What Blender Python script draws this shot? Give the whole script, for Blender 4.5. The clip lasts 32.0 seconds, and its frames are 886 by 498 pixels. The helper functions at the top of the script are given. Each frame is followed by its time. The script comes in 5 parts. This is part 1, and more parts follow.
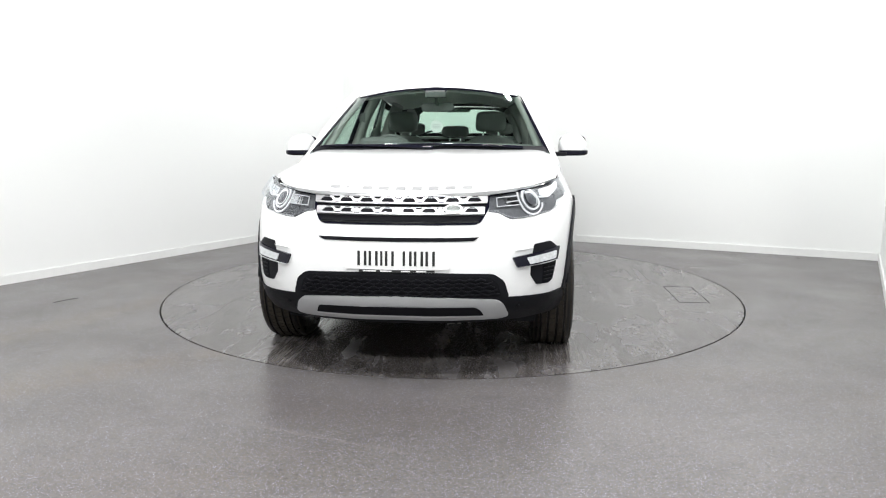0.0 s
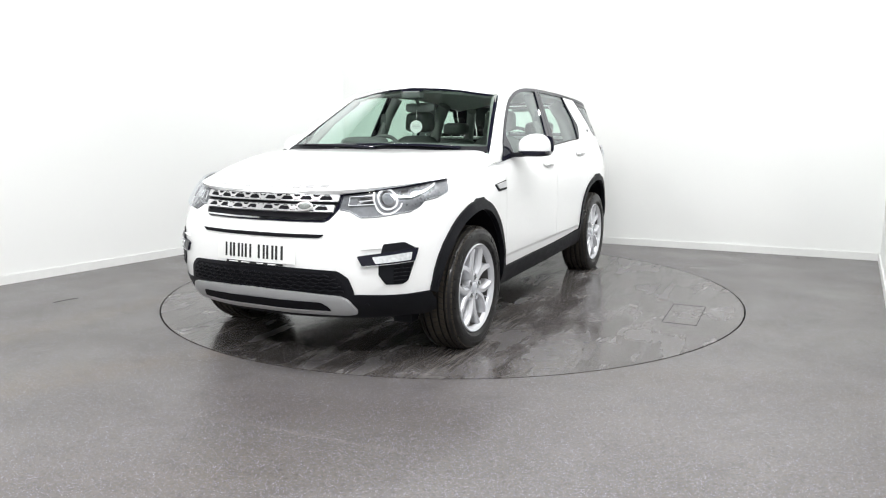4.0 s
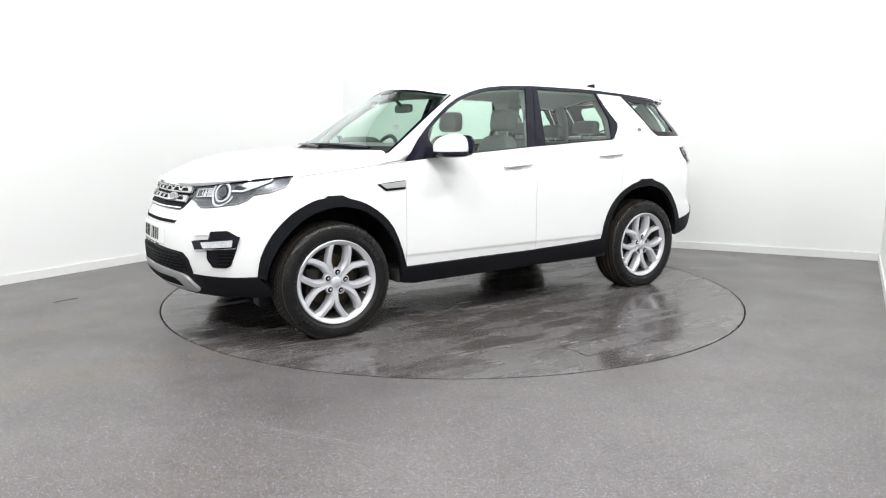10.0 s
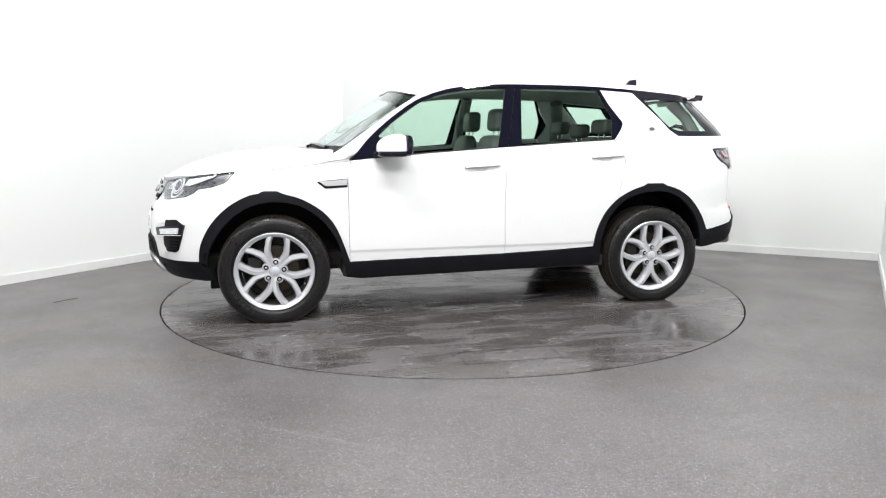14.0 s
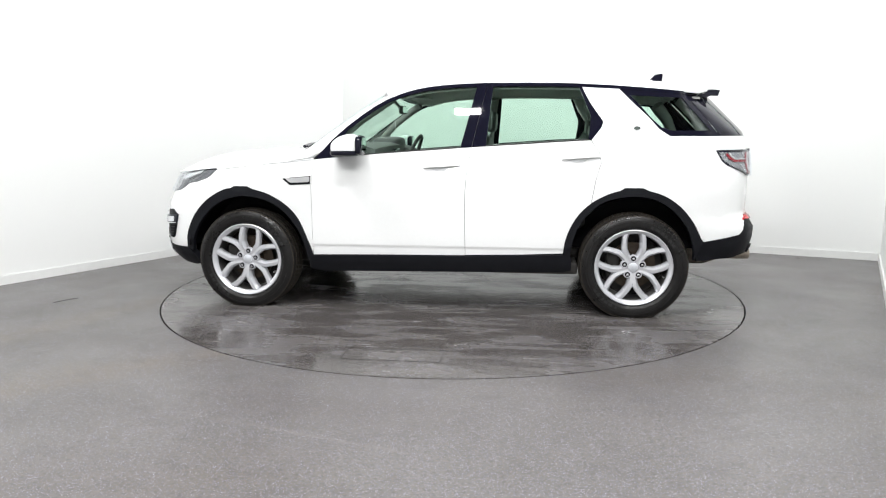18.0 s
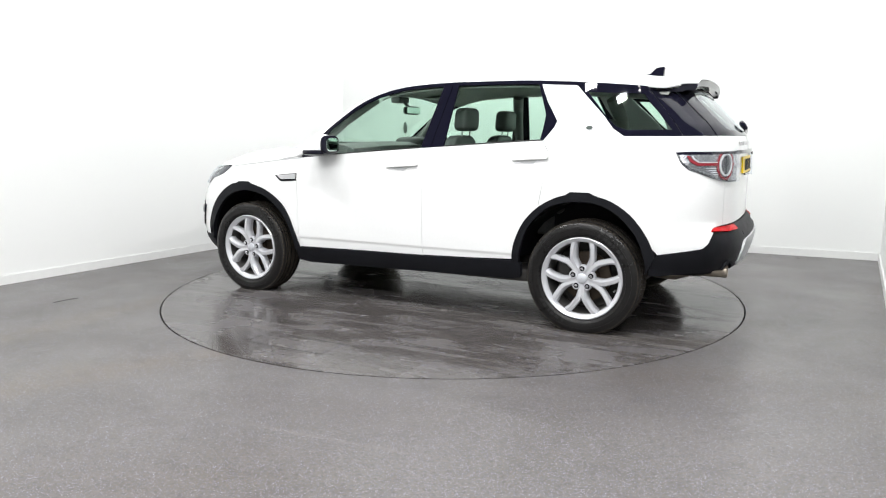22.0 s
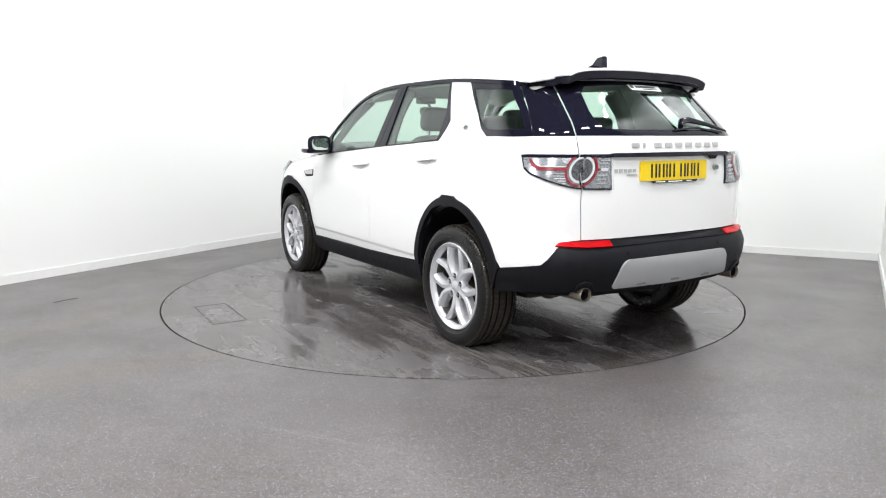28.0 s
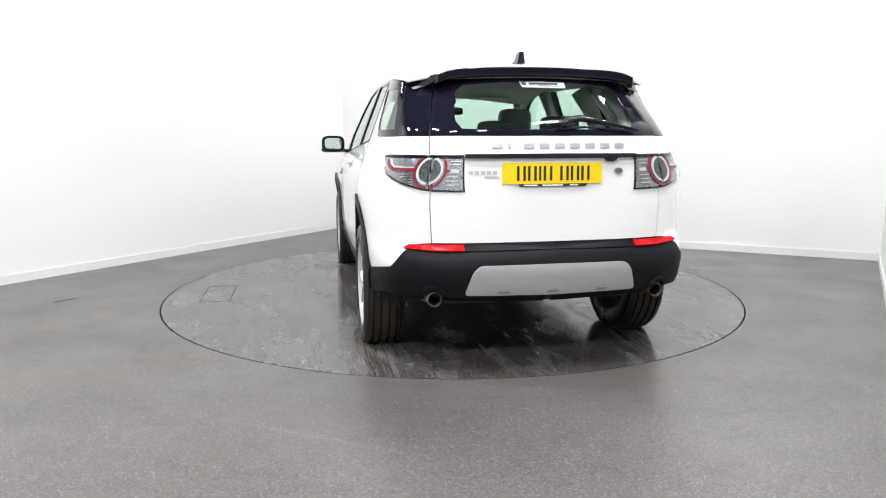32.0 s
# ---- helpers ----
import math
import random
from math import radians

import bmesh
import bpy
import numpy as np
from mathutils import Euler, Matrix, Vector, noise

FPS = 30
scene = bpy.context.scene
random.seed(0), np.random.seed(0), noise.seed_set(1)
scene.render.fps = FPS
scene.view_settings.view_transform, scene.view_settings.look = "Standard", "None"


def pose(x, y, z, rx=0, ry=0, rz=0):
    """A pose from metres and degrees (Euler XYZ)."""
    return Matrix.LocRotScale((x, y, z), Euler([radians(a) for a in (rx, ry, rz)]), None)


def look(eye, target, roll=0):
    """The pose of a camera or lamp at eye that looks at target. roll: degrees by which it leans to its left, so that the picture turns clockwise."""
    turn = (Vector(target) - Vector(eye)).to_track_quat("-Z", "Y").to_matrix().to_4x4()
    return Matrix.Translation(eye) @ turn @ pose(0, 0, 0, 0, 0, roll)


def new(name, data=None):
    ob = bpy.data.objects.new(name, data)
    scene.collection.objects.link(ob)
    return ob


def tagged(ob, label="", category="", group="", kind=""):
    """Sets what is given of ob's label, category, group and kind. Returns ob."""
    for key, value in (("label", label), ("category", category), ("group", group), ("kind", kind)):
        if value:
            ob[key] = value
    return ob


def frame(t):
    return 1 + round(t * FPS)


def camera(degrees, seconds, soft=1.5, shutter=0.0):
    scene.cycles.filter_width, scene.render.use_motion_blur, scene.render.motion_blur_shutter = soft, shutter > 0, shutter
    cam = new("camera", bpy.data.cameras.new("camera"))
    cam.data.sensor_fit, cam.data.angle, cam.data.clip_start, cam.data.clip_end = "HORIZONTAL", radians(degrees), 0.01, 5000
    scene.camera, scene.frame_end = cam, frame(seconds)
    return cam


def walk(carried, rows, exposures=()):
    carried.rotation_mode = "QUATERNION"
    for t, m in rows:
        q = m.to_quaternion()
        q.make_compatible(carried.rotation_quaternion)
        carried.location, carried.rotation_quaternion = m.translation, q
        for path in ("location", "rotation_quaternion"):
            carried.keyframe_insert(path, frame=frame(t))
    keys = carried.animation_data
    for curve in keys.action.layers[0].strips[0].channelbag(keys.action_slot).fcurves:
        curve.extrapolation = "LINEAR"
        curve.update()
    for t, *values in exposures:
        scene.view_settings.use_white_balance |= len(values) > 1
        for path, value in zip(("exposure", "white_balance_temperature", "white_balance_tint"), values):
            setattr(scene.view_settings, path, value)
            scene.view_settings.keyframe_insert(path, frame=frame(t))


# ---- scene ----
# The camera stands still on a stand; the car turns before it on a turntable.
cam = camera(64.73, 32.0, soft=1.1)
EYE = Vector((0.0, -5.6575, 1.2244))
_yaw, _pitch = -0.011936, 0.159546
AIM = EYE + Vector((math.sin(_yaw) * math.cos(_pitch), math.cos(_yaw) * math.cos(_pitch), -math.sin(_pitch)))
walk(cam, [(0, look(EYE, AIM, -0.08)), (32, look(EYE, AIM, -0.08))], exposures=[(0, 0.13), (32, 0.13)])

# ---------------------------------------------------------------- light
world = bpy.data.worlds.new("hall_air")
scene.world = world
world.use_nodes = True
world.node_tree.nodes["Background"].inputs[0].default_value = (0.9, 0.95, 1.0, 1)
world.node_tree.nodes["Background"].inputs[1].default_value = 0.05

CEIL = 4.3
# strip lamps under the roof: place and power; a half ring before the car, then others behind the camera and along the
# walls, unseen and added for brightness
LAMPS = [(-3.3, -0.7, 60), (-2.4, -1.75, 60), (-1.35, -2.75, 58), (-0.6, -3.5, 58), (0.7, -3.5, 56), (1.65, -2.6, 48), (2.2, -2.1, 34), (2.5, -1.0, 30), (-4.2, -5.2, 95), (-1.4, -6.6, 200), (1.4, -6.4, 135), (4.2, -5.0, 12),
         (-1.05, 2.3, 44), (0.0, 2.35, 42), (1.3, 1.75, 36), (2.6, 1.1, 36), (3.3, 0.55, 33)]
for _lx, _ly, _pw in LAMPS:
    _d = bpy.data.lights.new("ceiling_lamp", "AREA")
    _d.shape, _d.size, _d.size_y, _d.energy, _d.color = "RECTANGLE", 0.36, 0.13, _pw * 0.83, (1.0, 1.0, 1.0)
    _o = new("ceiling_lamp", _d)
    _o.matrix_world = pose(_lx, _ly, CEIL - 0.13, 0, 0, math.degrees(math.atan2(_lx, -_ly)))
# ---------------------------------------------------------------- materials
def mat(name, color, rough=0.5, metal=0.0, coat=0.0, spec=0.5, emit=None, grain=0.0, scale=40.0, bump=0.0, trans=0.0, ior=1.45, alpha=1.0):
    m = bpy.data.materials.new(name)
    m.use_nodes = True
    nt = m.node_tree
    b = nt.nodes["Principled BSDF"]
    b.inputs["Base Color"].default_value = (*color, 1)
    b.inputs["Roughness"].default_value = rough
    b.inputs["Metallic"].default_value = metal
    b.inputs["Coat Weight"].default_value = coat
    b.inputs["Coat Roughness"].default_value = 0.04
    b.inputs["Specular IOR Level"].default_value = spec
    b.inputs["IOR"].default_value = ior
    b.inputs["Transmission Weight"].default_value = trans
    b.inputs["Alpha"].default_value = alpha
    if emit:
        b.inputs["Emission Color"].default_value = (*emit[0], 1)
        b.inputs["Emission Strength"].default_value = emit[1]
    if grain or bump:
        tc = nt.nodes.new("ShaderNodeTexCoord")
        n = nt.nodes.new("ShaderNodeTexNoise")
        n.inputs["Scale"].default_value = scale
        n.inputs["Detail"].default_value = 5
        nt.links.new(tc.outputs["Object"], n.inputs["Vector"])
        if grain:
            n2 = nt.nodes.new("ShaderNodeTexNoise")
            n2.inputs["Scale"].default_value = scale * 0.07
            n2.inputs["Detail"].default_value = 3
            nt.links.new(tc.outputs["Object"], n2.inputs["Vector"])
            add = nt.nodes.new("ShaderNodeMath")
            add.operation = "ADD"
            nt.links.new(n.outputs["Fac"], add.inputs[0])
            nt.links.new(n2.outputs["Fac"], add.inputs[1])
            r = nt.nodes.new("ShaderNodeMapRange")
            r.inputs["From Min"].default_value, r.inputs["From Max"].default_value = 0.6, 1.4
            r.inputs["To Min"].default_value, r.inputs["To Max"].default_value = 1 - grain, 1 + grain
            nt.links.new(add.outputs[0], r.inputs["Value"])
            mx = nt.nodes.new("ShaderNodeMix")
            mx.data_type, mx.blend_type = "RGBA", "MULTIPLY"
            mx.inputs[0].default_value = 1
            mx.inputs[6].default_value = (*color, 1)
            nt.links.new(r.outputs[0], mx.inputs[7])
            nt.links.new(mx.outputs[2], b.inputs["Base Color"])
            rr = nt.nodes.new("ShaderNodeMapRange")
            rr.inputs["From Min"].default_value, rr.inputs["From Max"].default_value = 0.6, 1.4
            rr.inputs["To Min"].default_value, rr.inputs["To Max"].default_value = max(0.02, rough - grain * 0.4), min(1, rough + grain * 0.4)
            nt.links.new(add.outputs[0], rr.inputs["Value"])
            nt.links.new(rr.outputs[0], b.inputs["Roughness"])
        if bump:
            bp = nt.nodes.new("ShaderNodeBump")
            bp.inputs["Strength"].default_value = bump
            bp.inputs["Distance"].default_value = 0.002
            nt.links.new(n.outputs["Fac"], bp.inputs["Height"])
            nt.links.new(bp.outputs[0], b.inputs["Normal"])
    return m


def nodes_of(m):
    nt = m.node_tree
    return nt, nt.nodes["Principled BSDF"], nt.nodes.new, nt.links.new


M = {}
M["paint"] = mat("white_car_paint", (0.86, 0.87, 0.87), 0.28, 0, 0.8, grain=0.015, scale=60)
M["gloss_black"] = mat("gloss_black_trim", (0.008, 0.008, 0.016), 0.025, 0, 0.0, spec=0.34)
M["black"] = mat("black_grained_plastic", (0.0075, 0.008, 0.0105), 0.5, 0, 0, spec=0.18, grain=0.2, scale=260, bump=0.25)
M["dark"] = mat("dark_void_plastic", (0.007, 0.007, 0.009), 0.7, spec=0.12, grain=0.2, scale=80)
M["silver"] = mat("satin_silver", (0.62, 0.62, 0.63), 0.33, 0.75, grain=0.06, scale=150)
M["cowl"] = mat("grained_grey_plastic", (0.26, 0.26, 0.265), 0.38, grain=0.15, scale=200, bump=0.2)
M["skid"] = mat("satin_grey_plastic", (0.46, 0.47, 0.48), 0.42, 0.35, grain=0.06, scale=150)
M["chrome"] = mat("chrome", (0.85, 0.86, 0.88), 0.08, 1.0)
M["alloy"] = mat("alloy_silver_paint", (0.64, 0.65, 0.68), 0.27, 0.38, 0.2, grain=0.012, scale=120)
M["cap"] = mat("pale_silver_cap", (0.60, 0.62, 0.66), 0.4, 0.3)
M["tread"] = mat("dusty_tread_rubber", (0.040, 0.034, 0.027), 0.75, spec=0.2, grain=0.4, scale=45, bump=0.3)
M["side_mark"] = mat("raised_grey_sidewall_rubber", (0.017, 0.017, 0.0175), 0.5, grain=0.3, scale=60)
M["tyre"] = mat("tyre_rubber", (0.0095, 0.009, 0.009), 0.33, spec=0.34, grain=0.35, scale=50, bump=0.3)
# darker copy of the wheel alloy, standing in for shade behind the spokes
M["barrel"] = mat("shaded_barrel_alloy", (0.10, 0.098, 0.095), 0.5, 0.4, grain=0.3, scale=40)
M["disc"] = mat("brake_disc_rusty_steel", (0.055, 0.040, 0.028), 0.5, 0.4, grain=0.4, scale=40)
M["rubber"] = mat("black_rubber_seal", (0.015, 0.015, 0.016), 0.5)
M["leather"] = mat("black_leather", (0.11, 0.116, 0.113), 0.5, grain=0.25, scale=120, bump=0.3)
M["dash"] = mat("dark_grey_soft_plastic", (0.12, 0.127, 0.124), 0.6, grain=0.2, scale=150, bump=0.2)
M["headliner"] = mat("light_grey_headliner_fabric", (0.62, 0.63, 0.60), 0.9, grain=0.08, scale=200)
M["pillar_trim"] = mat("grey_pillar_trim", (0.27, 0.28, 0.265), 0.7, grain=0.08, scale=150)
M["red_lens"] = mat("red_lens", (0.48, 0.006, 0.010), 0.18, 0, 0.0, spec=0.2)
M["tail_red"] = mat("tail_lamp_red_guide", (0.24, 0.024, 0.034), 0.25, 0, 0.0, spec=0.3)
M["grey_lens"] = mat("grey_tail_lamp_chrome", (0.36, 0.37, 0.39), 0.25, 0.75, 0.0, grain=0.25, scale=60)
M["white_lens"] = mat("white_light_guide", (0.62, 0.63, 0.65), 0.22, 0.1, 0.4)
M["lamp_chrome"] = mat("headlamp_reflector_chrome", (0.78, 0.79, 0.81), 0.12, 1.0, 0.0, grain=0.3, scale=45)
M["fog_lens"] = mat("fluted_clear_fog_lens", (0.72, 0.74, 0.76), 0.15, 0.3, 0.6, grain=0.35, scale=70)
M["lamp_grey"] = mat("headlamp_grey_bezel", (0.10, 0.104, 0.112), 0.3, 0.45, 0.0, grain=0.3, scale=60)
M["plate_white"] = mat("white_reflective_plate", (0.86, 0.87, 0.86), 0.35, grain=0.02, scale=200)
M["plate_yellow"] = mat("yellow_reflective_plate", (0.85, 0.60, 0.005), 0.35, grain=0.02, scale=200)
M["ink"] = mat("black_plate_ink", (0.02, 0.02, 0.02), 0.45)
M["letter_grey"] = mat("brushed_silver_lettering", (0.56, 0.56, 0.57), 0.35, 0.6)
M["paper"] = mat("white_sticker", (0.7, 0.74, 0.72), 0.5)
M["steel"] = mat("stained_steel_pipe", (0.33, 0.29, 0.24), 0.35, 0.8, grain=0.3, scale=30)
M["under"] = mat("dirty_underbody_coating", (0.03, 0.028, 0.026), 0.8, grain=0.4, scale=20, bump=0.3)
M["badge_grey"] = mat("grey_enamel_badge", (0.24, 0.26, 0.25), 0.2, 0.5, 0.5, grain=0.3, scale=120)
# pale grey for the shade under the door handles, and for the bonnet seam
M["recess"] = mat("pale_grey_shade_and_seam", (0.60, 0.61, 0.62), 0.4, grain=0.04, scale=80)
M["badge_green"] = mat("dark_green_enamel_badge", (0.09, 0.11, 0.10), 0.15, 0.2, 1.0)


def glass(name, tint, base=0.105):
    m = bpy.data.materials.new(name)
    m.use_nodes = True
    nt = m.node_tree
    nt.nodes.clear()
    out = nt.nodes.new("ShaderNodeOutputMaterial")
    tr = nt.nodes.new("ShaderNodeBsdfTransparent")
    tr.inputs[0].default_value = (*tint, 1)
    gl = nt.nodes.new("ShaderNodeBsdfGlossy")
    gl.inputs["Roughness"].default_value = 0.008
    gl.inputs["Color"].default_value = (0.95, 0.97, 1, 1)
    lw = nt.nodes.new("ShaderNodeLayerWeight")
    lw.inputs["Blend"].default_value = 0.5
    pw = nt.nodes.new("ShaderNodeMath")
    pw.operation = "POWER"
    pw.inputs[1].default_value = 4.0
    nt.links.new(lw.outputs["Facing"], pw.inputs[0])
    fr = nt.nodes.new("ShaderNodeMapRange")
    fr.inputs["To Min"].default_value, fr.inputs["To Max"].default_value = base, 0.9
    nt.links.new(pw.outputs[0], fr.inputs["Value"])
    mx = nt.nodes.new("ShaderNodeMixShader")
    nt.links.new(fr.outputs[0], mx.inputs[0])
    nt.links.new(tr.outputs[0], mx.inputs[1])
    nt.links.new(gl.outputs[0], mx.inputs[2])
    nt.links.new(mx.outputs[0], out.inputs[0])
    return m


M["glass"] = glass("green_tinted_glass", (0.80, 0.955, 0.87), 0.07)
M["screen_glass"] = glass("hazy_green_tinted_windscreen_glass", (0.81, 0.96, 0.875), 0.15)
M["lens"] = glass("clear_lamp_lens", (0.95, 0.96, 0.97), 0.02)
M["mirror"] = mat("mirror_glass", (0.55, 0.66, 0.61), 0.02, 1.0)


def wall_material():
    m = mat("white_wall_paint", (0.78, 0.79, 0.78), 0.75)
    nt, b, N, L = nodes_of(m)
    tc = N("ShaderNodeTexCoord")
    n1, n2 = N("ShaderNodeTexNoise"), N("ShaderNodeTexNoise")
    n1.inputs["Scale"].default_value, n2.inputs["Scale"].default_value = 0.6, 90
    n2.inputs["Detail"].default_value = 6
    for n in (n1, n2):
        L(tc.outputs["Object"], n.inputs["Vector"])
    r = N("ShaderNodeValToRGB")
    r.color_ramp.elements[0].color = (0.765, 0.78, 0.77, 1)
    r.color_ramp.elements[1].color = (0.80, 0.81, 0.80, 1)
    L(n1.outputs["Fac"], r.inputs[0])
    L(r.outputs[0], b.inputs["Base Color"])
    bp = N("ShaderNodeBump")
    bp.inputs["Strength"].default_value, bp.inputs["Distance"].default_value = 0.12, 0.002
    L(n2.outputs["Fac"], bp.inputs["Height"])
    L(bp.outputs[0], b.inputs["Normal"])
    return m


def floor_material(name, wet):
    """Grey safety vinyl with light and dark flecks; wet: damp streaky film, as on the turntable."""
    m = mat(name, (0.2, 0.19, 0.185), 0.35)
    nt, b, N, L = nodes_of(m)
    tc = N("ShaderNodeTexCoord")

    def nz(scale, detail=4, sx=1, sy=1, dist=0.0):
        mp = N("ShaderNodeMapping")
        mp.inputs["Scale"].default_value = (sx, sy, 1)
        L(tc.outputs["Object"], mp.inputs["Vector"])
        n = N("ShaderNodeTexNoise")
        n.inputs["Scale"].default_value, n.inputs["Detail"].default_value = scale, detail
        n.inputs["Distortion"].default_value = dist
        L(mp.outputs[0], n.inputs["Vector"])
        return n.outputs["Fac"]

    def ramp(fac, lo, hi, a, c):
        r = N("ShaderNodeMapRange")
        r.inputs["From Min"].default_value, r.inputs["From Max"].default_value = lo, hi
        r.inputs["To Min"].default_value, r.inputs["To Max"].default_value = a, c
        L(fac, r.inputs["Value"])
        return r.outputs[0]

    def mixc(fac, c1, c2, blend="MIX"):
        x = N("ShaderNodeMix")
        x.data_type, x.blend_type = "RGBA", blend
        for sock, v in ((0, fac), (6, c1), (7, c2)):
            if isinstance(v, (tuple, float, int)):
                x.inputs[sock].default_value = v
            else:
                L(v, x.inputs[sock])
        return x.outputs[2]

    def dotp(vec, off):
        d = N("ShaderNodeVectorMath")
        d.operation = "DOT_PRODUCT"
        L(tc.outputs["Object"], d.inputs[0])
        d.inputs[1].default_value = (vec[0], vec[1], 0)
        a = N("ShaderNodeMath")
        a.operation = "SUBTRACT"
        L(d.outputs["Value"], a.inputs[0])
        a.inputs[1].default_value = off
        return a.outputs[0]

    def op(kind, x, y):
        a = N("ShaderNodeMath")
        a.operation = kind
        for i, v in enumerate((x, y)):
            if isinstance(v, (int, float)):
                a.inputs[i].default_value = v
            else:
                L(v, a.inputs[i])
        return a.outputs[0]

    def band(p, q, w, edge, strength):
        """A strip of another tone between two points of the floor, w wide, broken up by noise."""
        p, q = Vector(p), Vector(q)
        d = (q - p).normalized()
        across = op("ABSOLUTE", dotp((-d.y, d.x), p.dot(Vector((-d.y, d.x)))), 0.0)
        along = op("ABSOLUTE", dotp((d.x, d.y), ((p + q) / 2).dot(d)), 0.0)
        m1 = ramp(across, w + edge, w, 0, 1)
        m2 = ramp(along, (q - p).length / 2 + 0.25, (q - p).length / 2 - 0.1, 0, 1)
        return op("MULTIPLY", op("MULTIPLY", m1, m2), ramp(nz(5, 5), 0.3, 0.62, strength * 0.35, strength))

    base = mixc(ramp(nz(0.9, 3), 0.35, 0.65, 0, 1), (0.094, 0.089, 0.085, 1), (0.112, 0.106, 0.101, 1))
    # brownish scuffs in long bands
    base = mixc(ramp(nz(1.1, 4, 0.35, 1.6), 0.55, 0.75, 0, 0.5), base, (0.098, 0.081, 0.065, 1))
    # cloudy wear
    base = mixc(ramp(nz(2.3, 6, 1, 1, 0.4), 0.50, 0.72, 0, 0.35), base, (0.066, 0.062, 0.062, 1))
    if not wet:
        for p, q, w, e, c, k in (((-2.3, -2.50), (-1.2, -1.70), 0.06, 0.14, (0.135, 0.110, 0.078, 1), 0.5), ((-2.9, -1.80), (-2.05, -0.2), 0.05, 0.16, (0.135, 0.112, 0.080, 1), 0.5), ((-1.9, -2.0), (-3.6, -2.9), 0.05, 0.12, (0.128, 0.110, 0.084, 1), 0.4),
                                 ((-1.10, -2.72), (-0.18, -3.08), 0.006, 0.012, (0.17, 0.16, 0.15, 1), 0.45), ((-1.0, -2.55), (0.0, -2.75), 0.08, 0.18, (0.070, 0.062, 0.056, 1), 0.6), ((-0.9, -3.0), (0.4, -2.6), 0.004, 0.010, (0.16, 0.155, 0.15, 1), 0.15)):
            base = mixc(band(p, q, w, e, k), base, c)
    # brown, blue and dark mottle of the vinyl's own chips
    base = mixc(ramp(nz(7.0, 5), 0.52, 0.68, 0, 0.45), base, (0.056, 0.052, 0.052, 1))
    base = mixc(ramp(nz(85, 3), 0.50, 0.62, 0, 0.5), base, (0.105, 0.082, 0.062, 1))
    base = mixc(ramp(nz(70, 3, 1.07, 0.96), 0.52, 0.64, 0, 0.4), base, (0.080, 0.082, 0.110, 1))
    base = mixc(ramp(nz(60, 3, 0.93, 1.05), 0.53, 0.64, 0, 0.6), base, (0.046, 0.043, 0.042, 1))
    # fine speckle: light and bluish chips, dark chips
    for sc, share, colour in ((140, 0.62, (0.34, 0.34, 0.44, 1)), (210, 0.60, (0.25, 0.25, 0.36, 1)), (118, 0.82, (0.46, 0.46, 0.48, 1)), (165, 0.74, (0.26, 0.21, 0.17, 1)), (150, 0.70, (0.038, 0.036, 0.036, 1))):
        v = N("ShaderNodeTexVoronoi")
        v.inputs["Scale"].default_value = sc
        L(tc.outputs["Object"], v.inputs["Vector"])
        sep = N("ShaderNodeSeparateColor")
        L(v.outputs["Color"], sep.inputs[0])
        chip = op("MULTIPLY", ramp(v.outputs["Distance"], 0.32, 0.22, 0, 1), ramp(sep.outputs[0], share, share + 0.25, 0, 1))
        base = mixc(chip, base, colour)
    rough = ramp(nz(1.6, 5), 0.3, 0.7, 0.22, 0.32) if wet else ramp(nz(1.6, 5), 0.3, 0.7, 0.30, 0.44)
    if wet:
        # film of water dragged along the car's line, in streaks and puddles
        st = nz(2.6, 6, 0.55, 3.0, 0.6)
        pd = nz(2.0, 6, 1, 1.4, 0.4)
        sm = N("ShaderNodeMath")
        sm.operation = "ADD"
        L(st, sm.inputs[0])
        L(pd, sm.inputs[1])
        yy = N("ShaderNodeSeparateXYZ")
        L(tc.outputs["Object"], yy.inputs[0])
        under = ramp(op("ABSOLUTE", yy.outputs[1], 0.0), 1.12, 0.80, 0, 0.05)
        film = ramp(op("ADD", sm.outputs[0], under), 0.93, 1.10, 0, 1)
        base = mixc(film, base, mixc(1.0, base, (0.66, 0.64, 0.62, 1), "MULTIPLY"))
        # dried pale dashes along the car's line, thickest in the two wheel tracks
        track = ramp(op("ABSOLUTE", op("SUBTRACT", op("ABSOLUTE", yy.outputs[1], 0.0), 0.80), 0.0), 0.15, 0.08, 0, 1)
        dash = ramp(nz(4.0, 7, 0.9, 5.0, 0.5), 0.56, 0.63, 0, 1)
        dash2 = ramp(nz(4.0, 6, 0.7, 16.0, 0.2), 0.50, 0.58, 0, 1)
        dry = op("ADD", op("MULTIPLY", dash, 0.12), op("MULTIPLY", op("MULTIPLY", dash2, track), 0.42))
        base = mixc(dry, base, (0.19, 0.18, 0.17, 1))
        rx = N("ShaderNodeMix")
        rx.data_type = "FLOAT"
        L(film, rx.inputs[0])
        L(rough, rx.inputs[2])
        rx.inputs[3].default_value = 0.15
        rough = rx.outputs[0]
    L(base, b.inputs["Base Color"])
    L(rough, b.inputs["Roughness"])
    bp = N("ShaderNodeBump")
    bp.inputs["Strength"].default_value, bp.inputs["Distance"].default_value = 0.10, 0.001
    L(nz(220, 3), bp.inputs["Height"])
    L(bp.outputs[0], b.inputs["Normal"])
    return m


